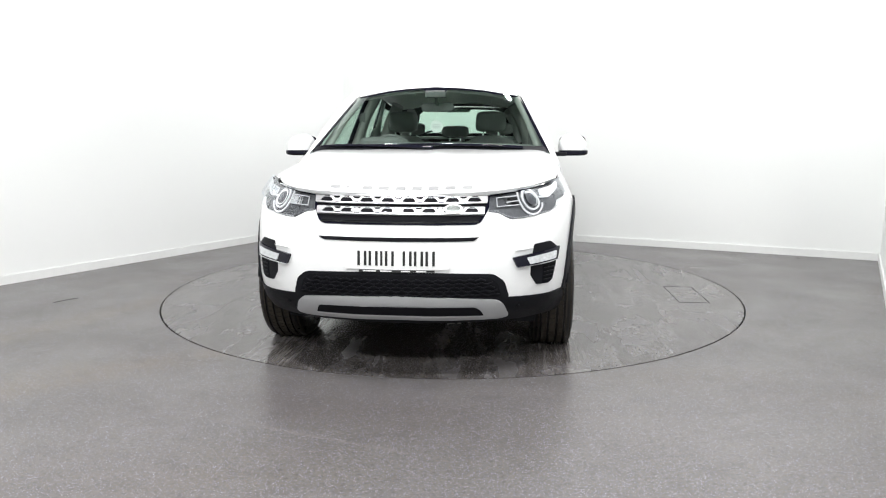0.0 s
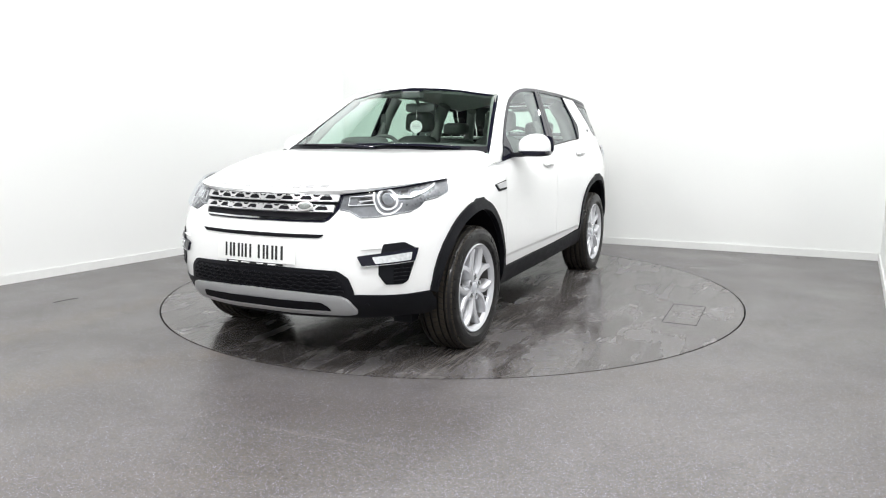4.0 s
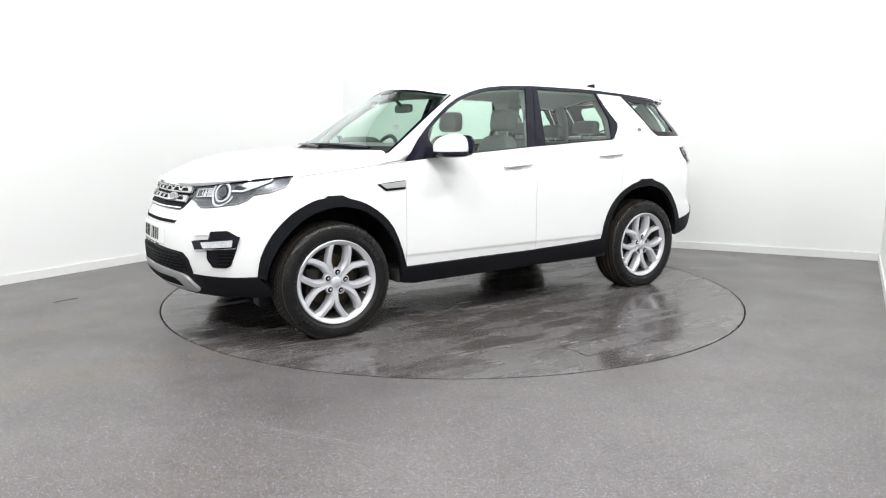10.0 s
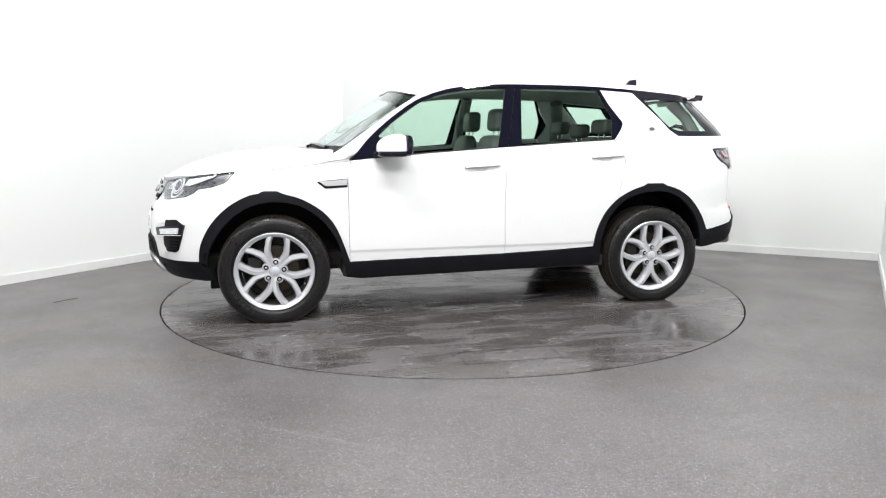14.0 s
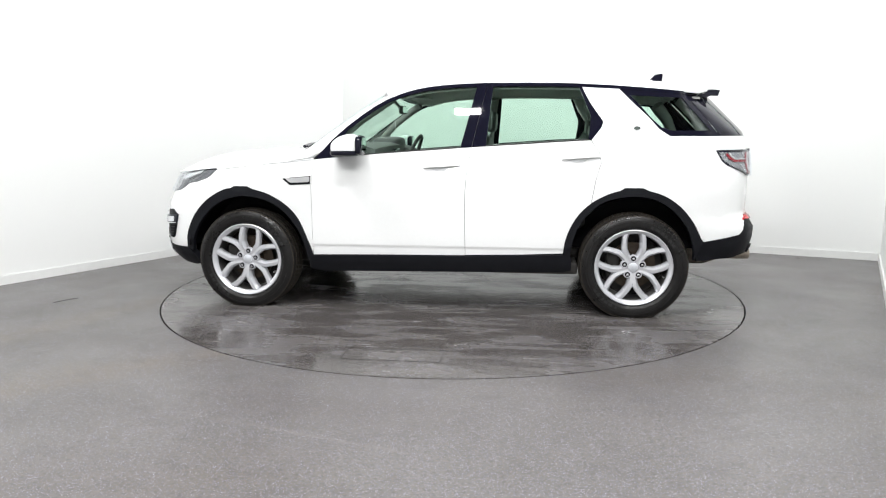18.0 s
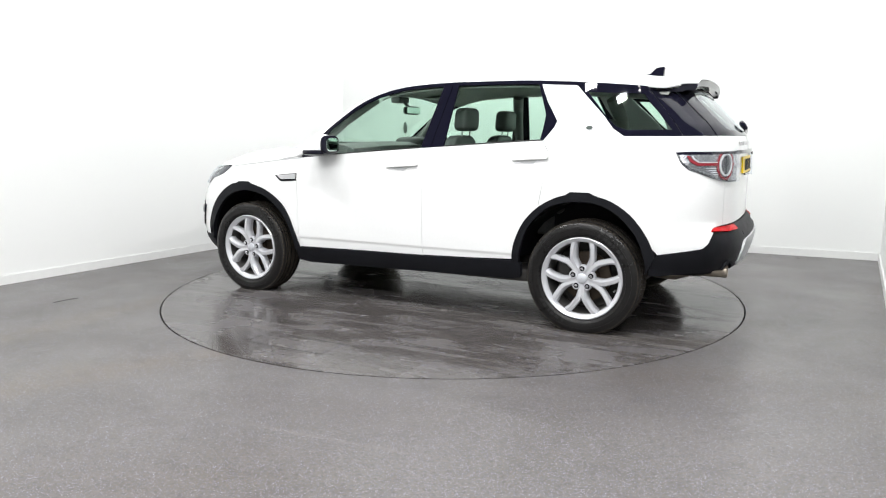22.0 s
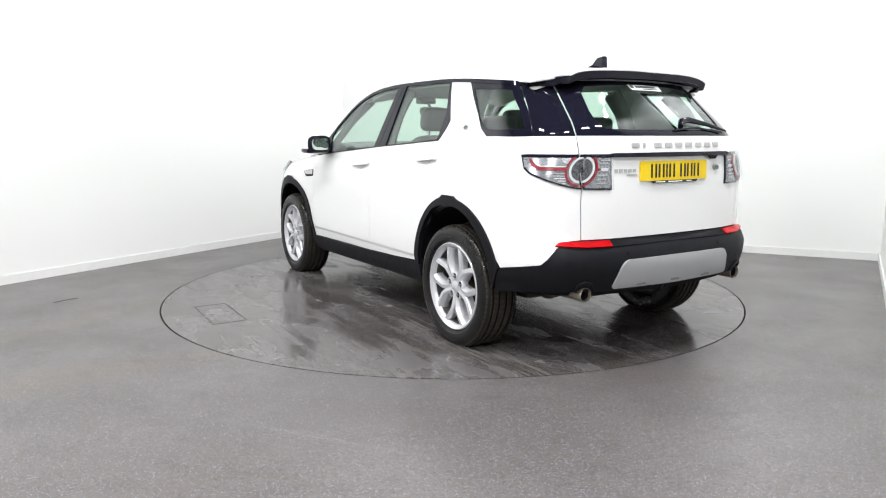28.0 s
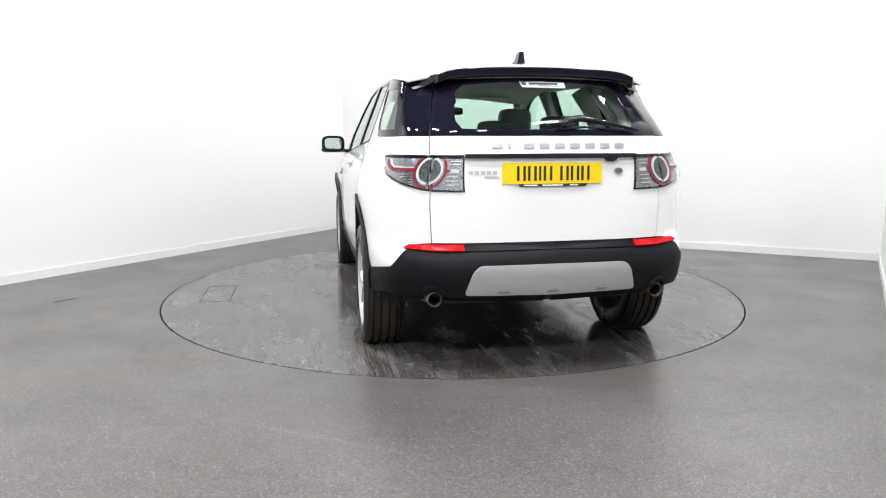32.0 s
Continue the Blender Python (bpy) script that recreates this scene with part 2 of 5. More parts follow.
M["wall"] = wall_material()
M["floor"] = floor_material("grey_flecked_vinyl_floor", False)
M["table"] = floor_material("damp_grey_flecked_vinyl", True)
M["base"] = mat("white_skirting_paint", (0.74, 0.75, 0.74), 0.5, grain=0.04, scale=20)
M["ceil"] = mat("dark_corrugated_roof_sheet", (0.20, 0.20, 0.205), 0.6, grain=0.2, scale=15)
M["scuff"] = mat("pale_floor_tape", (0.24, 0.235, 0.23), 0.4, grain=0.3, scale=60)
M["groove"] = mat("dark_joint", (0.02, 0.02, 0.02), 0.8)
M["diffuser"] = mat("lamp_diffuser", (0.9, 0.9, 0.9), 0.4, emit=((1, 0.98, 0.95), 6.0))
# ---------------------------------------------------------------- small mesh helpers
def part(name, bm, material, parent=None, label="", smooth=False):
    """Links a bmesh as one mesh object under a thing or part (or at top level)."""
    me = bpy.data.meshes.new(name)
    bmesh.ops.recalc_face_normals(bm, faces=bm.faces) if not smooth else None
    bm.to_mesh(me)
    bm.free()
    me.materials.append(material)
    ob = new(name, me)
    if parent:
        ob.parent = parent
    if label:
        ob["label"] = label
    return ob


def shade(ob, angle=35):
    me = ob.data
    me.shade_smooth()
    me.set_sharp_from_angle(angle=radians(angle))
    return ob


def box_bm(x0, x1, y0, y1, z0, z1, bevel=0.0, segs=2, bm=None):
    bm = bm or bmesh.new()
    r = bmesh.ops.create_cube(bm, size=1, matrix=Matrix.Translation(((x0 + x1) / 2, (y0 + y1) / 2, (z0 + z1) / 2)) @ Matrix.Diagonal((x1 - x0, y1 - y0, z1 - z0, 1)))
    if bevel:
        es = list({e for v in r["verts"] for e in v.link_edges})
        bmesh.ops.bevel(bm, geom=es, offset=bevel, segments=segs, affect="EDGES", profile=0.6)
    return bm


def prism_bm(poly, z0, z1, bm=None):
    """An upright prism over a polygon of (x, y)."""
    bm = bm or bmesh.new()
    lo = [bm.verts.new((x, y, z0)) for x, y in poly]
    hi = [bm.verts.new((x, y, z1)) for x, y in poly]
    bm.faces.new(lo[::-1])
    bm.faces.new(hi)
    n = len(poly)
    for i in range(n):
        bm.faces.new((lo[i], lo[(i + 1) % n], hi[(i + 1) % n], hi[i]))
    return bm


def lathe_bm(profile, n=64, axis="y", bm=None, start=0.0, end=2 * math.pi):
    """Turns a profile of (radius, along) about an axis."""
    bm = bm or bmesh.new()
    full = abs(end - start - 2 * math.pi) < 1e-6
    rings = []
    m = n if full else n + 1
    for i in range(m):
        a = start + (end - start) * i / n
        c, s = math.cos(a), math.sin(a)
        rings.append([bm.verts.new((r * c, h, r * s) if axis == "y" else (r * c, r * s, h) if axis == "z" else (h, r * c, r * s)) for r, h in profile])
    for i in range(n):
        a, b = rings[i], rings[(i + 1) % m]
        for j in range(len(profile) - 1):
            bm.faces.new((a[j], a[j + 1], b[j + 1], b[j]))
    return bm


def tube_bm(pts, r, n=10, bm=None, cap=True):
    """A round rod along points; r is one radius or one for each point."""
    bm = bm or bmesh.new()
    pts = [Vector(p) for p in pts]
    rings = []
    up = Vector((0.13, 0.21, 0.97))
    for i, p in enumerate(pts):
        d = (pts[min(i + 1, len(pts) - 1)] - pts[max(i - 1, 0)]).normalized()
        a = d.cross(up).normalized()
        b = d.cross(a)
        rr = r[i] if isinstance(r, (list, tuple)) else r
        rings.append([bm.verts.new(p + rr * (math.cos(2 * math.pi * k / n) * a + math.sin(2 * math.pi * k / n) * b)) for k in range(n)])
    for a, b in zip(rings, rings[1:]):
        for k in range(n):
            bm.faces.new((a[k], a[(k + 1) % n], b[(k + 1) % n], b[k]))
    if cap:
        bm.faces.new(rings[0][::-1])
        bm.faces.new(rings[-1])
    return bm


# ---------------------------------------------------------------- room
CORNER_L, CORNER_R = Vector((-1.455, 3.885)), Vector((4.255, 1.228))
LEFT_DIR = Vector((-0.516, -0.857)).normalized()
RIGHT_DIR = Vector((-0.494, -0.869)).normalized()
LEFT_END = CORNER_L + LEFT_DIR * 15.5
RIGHT_END = CORNER_R + RIGHT_DIR * 3.4
JOG = RIGHT_END + Vector((4.2, -2.3))
BACK = JOG + LEFT_DIR * 6.2


def wall(name, a, b, inside, height=CEIL, t=0.12, label=""):
    d = (b - a).normalized()
    n = Vector((-d.y, d.x))
    if (inside - a).dot(n) > 0:
        n = -n
    q = [a - d * 0.0, b + d * 0.0, b + n * t + d * 0.0, a + n * t - d * 0.0]
    w = part(name, prism_bm([tuple(p) for p in q], 0, height), M["wall"])
    tagged(w, label or "plain matt white painted studio wall", "wall", kind="structure")
    k = [a - n * 0.002, b - n * 0.002, b - n * 0.016, a - n * 0.016]
    bm = prism_bm([tuple(p) for p in k], 0, 0.082)
    hi = [e for e in bm.edges if all(v.co.z > 0.08 for v in e.verts)]
    bmesh.ops.bevel(bm, geom=hi, offset=0.006, segments=2, affect="EDGES")
    s = part("baseboard", bm, M["base"])
    tagged(s, "low white painted skirting board along the wall", "baseboard", kind="structure")
    return w


CENTRE = Vector((0.0, -1.0))
wall("wall_left", CORNER_L, LEFT_END, CENTRE)
wall("wall_back", CORNER_R, CORNER_L, CENTRE)
wall("wall_right", RIGHT_END, CORNER_R, CENTRE)
wall("wall_jog", JOG, RIGHT_END, CENTRE + Vector((0, -6)))
wall("wall_side", BACK, JOG, CENTRE)
wall("wall_rear", LEFT_END, BACK, CENTRE)

TABLE_R = 2.229


def floor_sheet():
    """One sheet with a round opening for the turntable."""
    bm = bmesh.new()
    n = 160
    inner, mid, outer = [], [], []
    for i in range(n):
        a = 2 * math.pi * i / n
        c, s = math.cos(a), math.sin(a)
        inner.append(bm.verts.new(((TABLE_R + 0.011) * c, (TABLE_R + 0.011) * s, 0)))
        k = 14.0 / max(abs(c), abs(s))
        outer.append(bm.verts.new((k * c, k * s, 0)))
    low = [bm.verts.new((v.co.x, v.co.y, -0.06)) for v in inner]
    for i in range(n):
        j = (i + 1) % n
        bm.faces.new((inner[i], outer[i], outer[j], inner[j]))
        bm.faces.new((low[i], inner[i], inner[j], low[j]))
    ob = part("floor", bm, M["floor"])
    return tagged(ob, "grey flecked vinyl floor with a dull sheen", "floor", kind="structure")


floor_sheet()
_bm = bmesh.new()
bmesh.ops.create_circle(_bm, cap_ends=True, segments=96, radius=TABLE_R + 0.05, matrix=Matrix.Translation((0, 0, -0.055)))
tagged(part("pit_floor", _bm, M["groove"]), "dark pit under the turntable gap", "pit", kind="structure")


def ceiling():
    bm = bmesh.new()
    rot = Matrix.Rotation(radians(31), 4, "Z")
    n = 220
    rows = []
    for i in range(n + 1):
        x = -13 + 26 * i / n
        z = CEIL + (0.03 if i % 4 in (1, 2) else 0.0)
        rows.append([bm.verts.new(rot @ Vector((x, y, z))) for y in (-13, 13)])
    for a, b in zip(rows, rows[1:]):
        bm.faces.new((a[0], a[1], b[1], b[0]))
    bmesh.ops.solidify(bm, geom=list(bm.faces), thickness=-0.02)
    return tagged(part("ceiling", bm, M["ceil"]), "dark grey corrugated roof sheeting", "ceiling", kind="structure")


ceiling()


def ceiling_light(x, y):
    e = new("ceiling_light")
    e.matrix_world = pose(x, y, CEIL - 0.03, 0, 0, math.degrees(math.atan2(x, -y)))
    tagged(e, "narrow white strip lamp glowing under the roof", "ceiling light", "strip lamps under the roof")
    bm = bmesh.new()
    for q in ((-0.21, -0.19, -0.09, 0.09), (0.19, 0.21, -0.09, 0.09), (-0.19, 0.19, -0.09, -0.07), (-0.19, 0.19, 0.07, 0.09)):
        box_bm(*q, -0.09, 0.0, bm=bm)
    part("frame", bm, M["skid"], e)
    part("diffuser", box_bm(-0.188, 0.188, -0.068, 0.068, -0.075, -0.06), M["diffuser"], e)
    return e


for _lx, _ly, _pw in LAMPS:
    ceiling_light(_lx, _ly)


def floor_mark(name, pts, w, material, label, cat):
    """A thin strip stuck on the floor along points of (x, y)."""
    bm = bmesh.new()
    pts = [Vector(p) for p in pts]
    for a, b in zip(pts, pts[1:]):
        d = (b - a).normalized()
        n = Vector((-d.y, d.x)) * w / 2
        prism_bm([tuple(a + n), tuple(a - n), tuple(b - n), tuple(b + n)][::-1], 0.0005, 0.0022, bm)
    return tagged(part(name, bm, material), label, cat)


floor_mark("floor_scratch", [(-2.98, -0.587), (-2.93, -0.51), (-2.873, -0.435)], 0.010, M["groove"], "thin dark cut line in the grey vinyl floor", "floor mark")
floor_mark("floor_tape", [(2.25, 0.835), (2.40, 0.81)], 0.04, M["scuff"], "pale worn strip on the floor beside the turntable", "floor mark")
floor_mark("floor_stud", [(3.50, 1.378), (3.535, 1.372)], 0.022, M["groove"], "small dark stud in the vinyl floor", "floor mark")

# ---------------------------------------------------------------- turntable
turntable = new("turntable")
tagged(turntable, "round damp grey vinyl turntable flush with the floor", "turntable")
_bm = bmesh.new()
_n = 192
_top = [_bm.verts.new((TABLE_R * math.cos(2 * math.pi * i / _n), TABLE_R * math.sin(2 * math.pi * i / _n), 0.0)) for i in range(_n)]
_low = [_bm.verts.new((v.co.x, v.co.y, -0.05)) for v in _top]
_bm.faces.new(_top)
for _i in range(_n):
    _bm.faces.new((_low[_i], _low[(_i + 1) % _n], _top[(_i + 1) % _n], _top[_i]))
part("deck", _bm, M["table"], turntable)
# trap door cut in the deck: a joint round a flush panel
_hx0, _hx1, _hy0, _hy1 = -0.17, 0.39, 1.745, 1.965
_bm = bmesh.new()
for _q in ((_hx0, _hx1, _hy0 - 0.002, _hy0 + 0.002), (_hx0, _hx1, _hy1 - 0.002, _hy1 + 0.002), (_hx0 - 0.002, _hx0 + 0.002, _hy0, _hy1), (_hx1 - 0.002, _hx1 + 0.002, _hy0, _hy1)):
    box_bm(*_q, 0.0004, 0.0016, bm=_bm)
part("trap_door_joint", _bm, M["groove"], turntable, "thin dark joint round a flush trap door")
# ---------------------------------------------------------------- car: body form
# Car space: x forward, y to the car's left, z up, the origin on the ground midway between the axles.
PLAN = [(2.25, 0), (2.24, .2), (2.185, .44), (2.105, .62), (2.01, .745), (1.91, .815), (1.78, .868), (1.6, .903), (1.37, .922), (.85, .893), (-.2, .893),
        (-.9, .893), (-1.37, .922), (-1.7, .903), (-1.9, .862), (-2.02, .81), (-2.10, .735), (-2.165, .6), (-2.2, .45), (-2.215, .25), (-2.22, 0)]


def _spline(pts, n=24):
    P = [Vector((p[0], p[1], 0)) for p in pts]
    P = [Vector((2 * P[0].x - P[1].x + 0.02, -P[1].y, 0))] + P + [Vector((P[-2].x, -P[-2].y, 0))]
    out = []
    for i in range(1, len(P) - 2):
        for k in range(n):
            t = k / n
            a, b, c, d = P[i - 1], P[i], P[i + 1], P[i + 2]
            out.append(0.5 * ((2 * b) + (c - a) * t + (2 * a - 5 * b + 4 * c - d) * t * t + (3 * b - a - 3 * c + d) * t ** 3))
    out.append(P[-2])
    return out


_pl = _spline(PLAN)
_px = np.array([p.x for p in _pl])
_py = np.array([p.y for p in _pl])
_ps = np.concatenate([[0], np.cumsum(np.hypot(np.diff(_px), np.diff(_py)))])
S_END = float(_ps[-1])


def _sm(x, xs, ys):
    return float(np.interp(x, xs, ys))


def _cub(xs, ys):
    """Smooth curve through points (monotone slopes)."""
    xs, ys = np.array(xs, float), np.array(ys, float)
    h = np.diff(xs)
    d = np.diff(ys) / h
    m = np.concatenate([[d[0]], [0 if a * b <= 0 else 2 * a * b / (a + b) for a, b in zip(d, d[1:])], [d[-1]]])

    def f(x):
        i = int(min(max(np.searchsorted(xs, x) - 1, 0), len(h) - 1))
        t = (x - xs[i]) / h[i]
        if x < xs[0] or x > xs[-1]:
            t = min(max(t, 0), 1)
        return float((1 + 2 * t) * (1 - t) ** 2 * ys[i] + t * (1 - t) ** 2 * h[i] * m[i] + t * t * (3 - 2 * t) * ys[i + 1] + t * t * (t - 1) * h[i] * m[i + 1])
    return f


f_front = _cub([.18, .24, .30, .345, .42, .52, .62, .72, .80, .86, .93, .98, 1.05, 1.2], [-.20, -.13, -.072, -.034, .0, .005, 0, -.012, -.05, -.09, -.12, -.16, -.24, -.4])
f_rear = _cub([.22, .30, .38, .46, .585, .655, .690, .97, 1.10, 1.17, 1.235, 1.35, 1.5, 1.6], [.22, .12, .03, -.02, -.045, -.015, .015, .012, .016, .024, .040, .138, .280, .385])
f_side = _cub([.20, .27, .36, .43, .447, .47, .60, .86, .95, 1.0, 1.073, 1.2, 1.279, 1.55, 1.62], [.085, .05, .018, .010, .0085, .002, .0, .0, .008, .018, .042, .0865, .1150, .2190, .2470])
f_brow = _cub([.82, .86, .93, .985, 1.05], [0, .004, .03, .062, .12])


def _w(x, a, b):
    t = min(max((x - a) / (b - a), 0), 1)
    return t * t * (3 - 2 * t)


def body(s, z):
    """The outer skin: s runs along the plan from the nose (0) past the left side to the tail (S_END); a negative s is the right side."""
    k = -1 if s < 0 else 1
    s = abs(s)
    if s > S_END:
        s, k = 2 * S_END - s, -k
    x, y = _sm(s, _ps, _px), _sm(s, _ps, _py)
    fw, rw = _w(x, 1.45, 2.08), _w(-x, 1.55, 2.12)
    side = f_side(z) + f_brow(z) * _w(x, .9, 1.6)
    return Vector((x + f_front(z) * fw + f_rear(z) * rw, k * max(y * (1 - side / .893), 0) if y < .4 else k * (y - side * min(1, y / .75)), z))


_ss = np.linspace(0, S_END, 500)
_cache = {}


def _tab(z):
    key = round(z, 3)
    if key not in _cache:
        _cache[key] = np.array([tuple(body(s, key))[:2] for s in _ss])
    return _cache[key]


def sx(x, z):
    """s at which the left side has this x."""
    t = _tab(z)
    return float(np.interp(-x, -t[:, 0], _ss))


def sf(y, z):
    """s on the nose at this y (left positive)."""
    t = _tab(z)
    m = _ss < _ps[np.argmin(np.abs(_px - 1.37))]
    return math.copysign(float(np.interp(abs(y), t[m, 1], _ss[m])), y)


def sr(y, z):
    """s on the tail at this y."""
    t = _tab(z)
    m = _ss > float(_ps[np.argmin(np.abs(_px + 1.37))])
    v = float(np.interp(-abs(y), -t[m, 1], _ss[m]))
    return v if y >= 0 else 2 * S_END - v


def side_pts(pts):
    return [(sx(x, z), z) for x, z in pts]


def front_pts(pts):
    return [(sf(y, z), z) for y, z in pts]


def rear_pts(pts):
    return [(sr(y, z), z) for y, z in pts]


def normal_of(f, u, v, e=0.004):
    return (f(u + e, v) - f(u - e, v)).cross(f(u, v + e) - f(u, v - e)).normalized()


def rounded(poly, r=0.02, n=4):
    """Rounds the corners of a polygon."""
    out = []
    m = len(poly)
    for i in range(m):
        p, a, b = Vector(poly[i]), Vector(poly[i - 1]), Vector(poly[(i + 1) % m])
        d1, d2 = a - p, b - p
        k = min(r, d1.length * .45, d2.length * .45)
        if k < 1e-5 or abs(d1.normalized().dot(d2.normalized())) > .995:
            out.append(tuple(p))
            continue
        q1, q2 = p + d1.normalized() * k, p + d2.normalized() * k
        for j in range(n + 1):
            t = j / n
            out.append(tuple((1 - t) ** 2 * q1 + 2 * t * (1 - t) * p + t * t * q2))
    return out


def panel(name, poly, f, material, parent, off=0.0, thick=0.012, grid=0.07, label="", flip=1, mirror=False, cuts=()):
    """A sheet with thickness: a flat outline in the (u, v) of the surface f, cut into cells and laid on it, off metres proud."""
    bm = bmesh.new()
    area = sum(poly[i - 1][0] * poly[i][1] - poly[i][0] * poly[i - 1][1] for i in range(len(poly)))
    if area < 0:
        poly = poly[::-1]
    face = bm.faces.new([bm.verts.new((u, v, 0)) for u, v in poly])
    face.normal_update()
    bmesh.ops.triangulate(bm, faces=[face])
    us, vs = [p[0] for p in poly], [p[1] for p in poly]
    for axis, lo, hi in ((0, min(us), max(us)), (1, min(vs), max(vs))):
        n = int((hi - lo) / grid)
        for i in range(1, n + 1):
            c = lo + (hi - lo) * i / (n + 1)
            co, no = ((c, 0, 0), (1, 0, 0)) if axis == 0 else ((0, c, 0), (0, 1, 0))
            bmesh.ops.bisect_plane(bm, geom=list(bm.verts) + list(bm.edges) + list(bm.faces), dist=1e-6, plane_co=co, plane_no=no)
    for c in cuts:
        bmesh.ops.bisect_plane(bm, geom=list(bm.verts) + list(bm.edges) + list(bm.faces), dist=1e-6, plane_co=(0, c, 0), plane_no=(0, 1, 0))
    bm.verts.index_update()
    uv = [(v.co.x, v.co.y) for v in bm.verts]
    nor = [normal_of(f, *q) * flip for q in uv]
    for v, q, n in zip(bm.verts, uv, nor):
        v.co = f(*q) + n * off
    nv = len(uv)
    rim = {}
    for e in [e for e in bm.edges if e.is_boundary]:
        for v in e.verts:
            if v.index not in rim:
                rim[v.index] = bm.verts.new(v.co - nor[v.index] * thick)
    quads = []
    for e in [e for e in bm.edges if e.is_boundary]:
        lp = e.link_loops[0]
        a, b = lp.vert, lp.link_loop_next.vert
        if a.index in rim and b.index in rim and a.index < nv:
            quads.append((b, a, rim[a.index], rim[b.index]))
    for q in quads:
        bm.faces.new(q)
    if flip < 0:
        bmesh.ops.reverse_faces(bm, faces=bm.faces)
    if mirror:
        for v in bm.verts:
            v.co.y = -v.co.y
        bmesh.ops.reverse_faces(bm, faces=bm.faces)
        nor = [Vector((n.x, -n.y, n.z)) for n in nor]
    bm.verts.index_update()
    me = bpy.data.meshes.new(name)
    bm.to_mesh(me)
    bm.free()
    me.shade_smooth()
    cn = []
    for p in me.polygons:
        outer = all(i < nv for i in p.vertices)
        for i in p.vertices:
            cn.append(tuple(nor[i]) if outer else tuple(p.normal))
    me.normals_split_custom_set(cn)
    me.materials.append(material)
    ob = new(name, me)
    ob.parent = parent
    if label:
        ob["label"] = label
    return ob


def both(name, poly, f, material, parent, **kw):
    """The same sheet on the left and the right side."""
    pl, pr = parent if isinstance(parent, tuple) else (parent, parent)
    return panel(name, poly, f, material, pl, **kw), panel(name, poly, f, material, pr, mirror=True, **kw)


car = new("car")
tagged(car, "white compact five-door SUV with black cladding and silver alloy wheels", "car")

# ---- outlines on the side, in (x, z)
ARCH_F = [(1.845, .418), (1.829, .532), (1.759, .666), (1.645, .781), (1.515, .850), (1.456, .861), (1.430, .875), (1.335, .875), (1.298, .858), (1.177, .819), (1.051, .738), (.969, .640), (.910, .500), (.868, .376)]
ARCH_R = [(-.897, .425), (-.909, .516), (-.944, .614), (-.998, .703), (-1.088, .788), (-1.195, .845), (-1.265, .867), (-1.293, .885), (-1.410, .885), (-1.446, .868), (-1.551, .834), (-1.660, .759), (-1.746, .654), (-1.793, .563), (-1.812, .524)]
IN_F = [(1.795, .40), (1.775, .50), (1.695, .635), (1.560, .755), (1.385, .808), (1.205, .780), (1.068, .691), (.972, .564), (.925, .44), (.915, .36)]
IN_R = [(-.945, .41), (-.957, .50), (-1.01, .645), (-1.125, .768), (-1.24, .815), (-1.365, .828), (-1.48, .812), (-1.59, .752), (-1.70, .63), (-1.752, .49), (-1.758, .40)]
def arc_through(pts, n=3, keep=()):
    """More points along an arch, on a smooth curve; at the kept places the corner stays."""
    out = []
    for i in range(len(pts) - 1):
        a, b, c, d = (Vector(pts[max(i - 1, 0)]), Vector(pts[i]), Vector(pts[i + 1]), Vector(pts[min(i + 2, len(pts) - 1)]))
        for k in range(n):
            t = k / n
            if i in keep:
                out.append(tuple(b + (c - b) * t))
            else:
                out.append(tuple(0.5 * ((2 * b) + (c - a) * t + (2 * a - 5 * b + 4 * c - d) * t * t + (3 * b - a - 3 * c + d) * t ** 3)))
    return out + [pts[-1]]


ARCH_F2, ARCH_R2 = arc_through(ARCH_F, 3, (5, 6, 7)), arc_through(ARCH_R, 3, (6, 7, 8))
IN_F, IN_R = arc_through(IN_F, 3), arc_through(IN_R, 3)
rail_z = _cub([-2.0, -1.742, -1.625, -1.234, -.841, -.356, -.05, .15, .351, .541, .733, .845], [1.488, 1.519, 1.530, 1.566, 1.589, 1.594, 1.582, 1.553, 1.485, 1.365, 1.203, 1.072])
G = 0.0025

# ---- white skin
WING = [(1.715, .716)] + ARCH_F[3:] + [(.874, .40), (.876, .88), (.866, 1.0), (.852, 1.066), (1.132, 1.042), (1.334, 1.018), (1.545, .994), (1.62, .965)]
WING[-1] = (1.66, .985)
wing_l, wing_r = both("front_wing", side_pts(WING), body, M["paint"], car)
DOOR_F = [(.8712, .388), (.8732, .88), (.8632, 1.0), (.848, 1.066), (.492, 1.099), (-.194, 1.146), (-.258, 1.150), (-.243, 1.06), (-.230, 1.0), (-.217, .81), (-.218, .6), (-.222, .404), (.3, .398)]
door_fl, door_fr = both("front_door", side_pts(DOOR_F), body, M["paint"], car, cuts=(.430, .439, .447, .455, .463, .472))
DOOR_R = [(-.2608, 1.150), (-.83, 1.185), (-1.067, 1.198), (-1.12, 1.12), (-1.135, 1.05), (-1.10, .93), (-1.075, .778), (-.998, .703), (-.944, .614), (-.909, .516), (-.897, .430), (-.6, .416), (-.2248, .406), (-.2208, .6), (-.2198, .81), (-.2328, 1.0), (-.2458, 1.06)]
door_rl, door_rr = both("rear_door", side_pts(DOOR_R), body, M["paint"], car, cuts=(.430, .439, .447, .455, .463, .472))
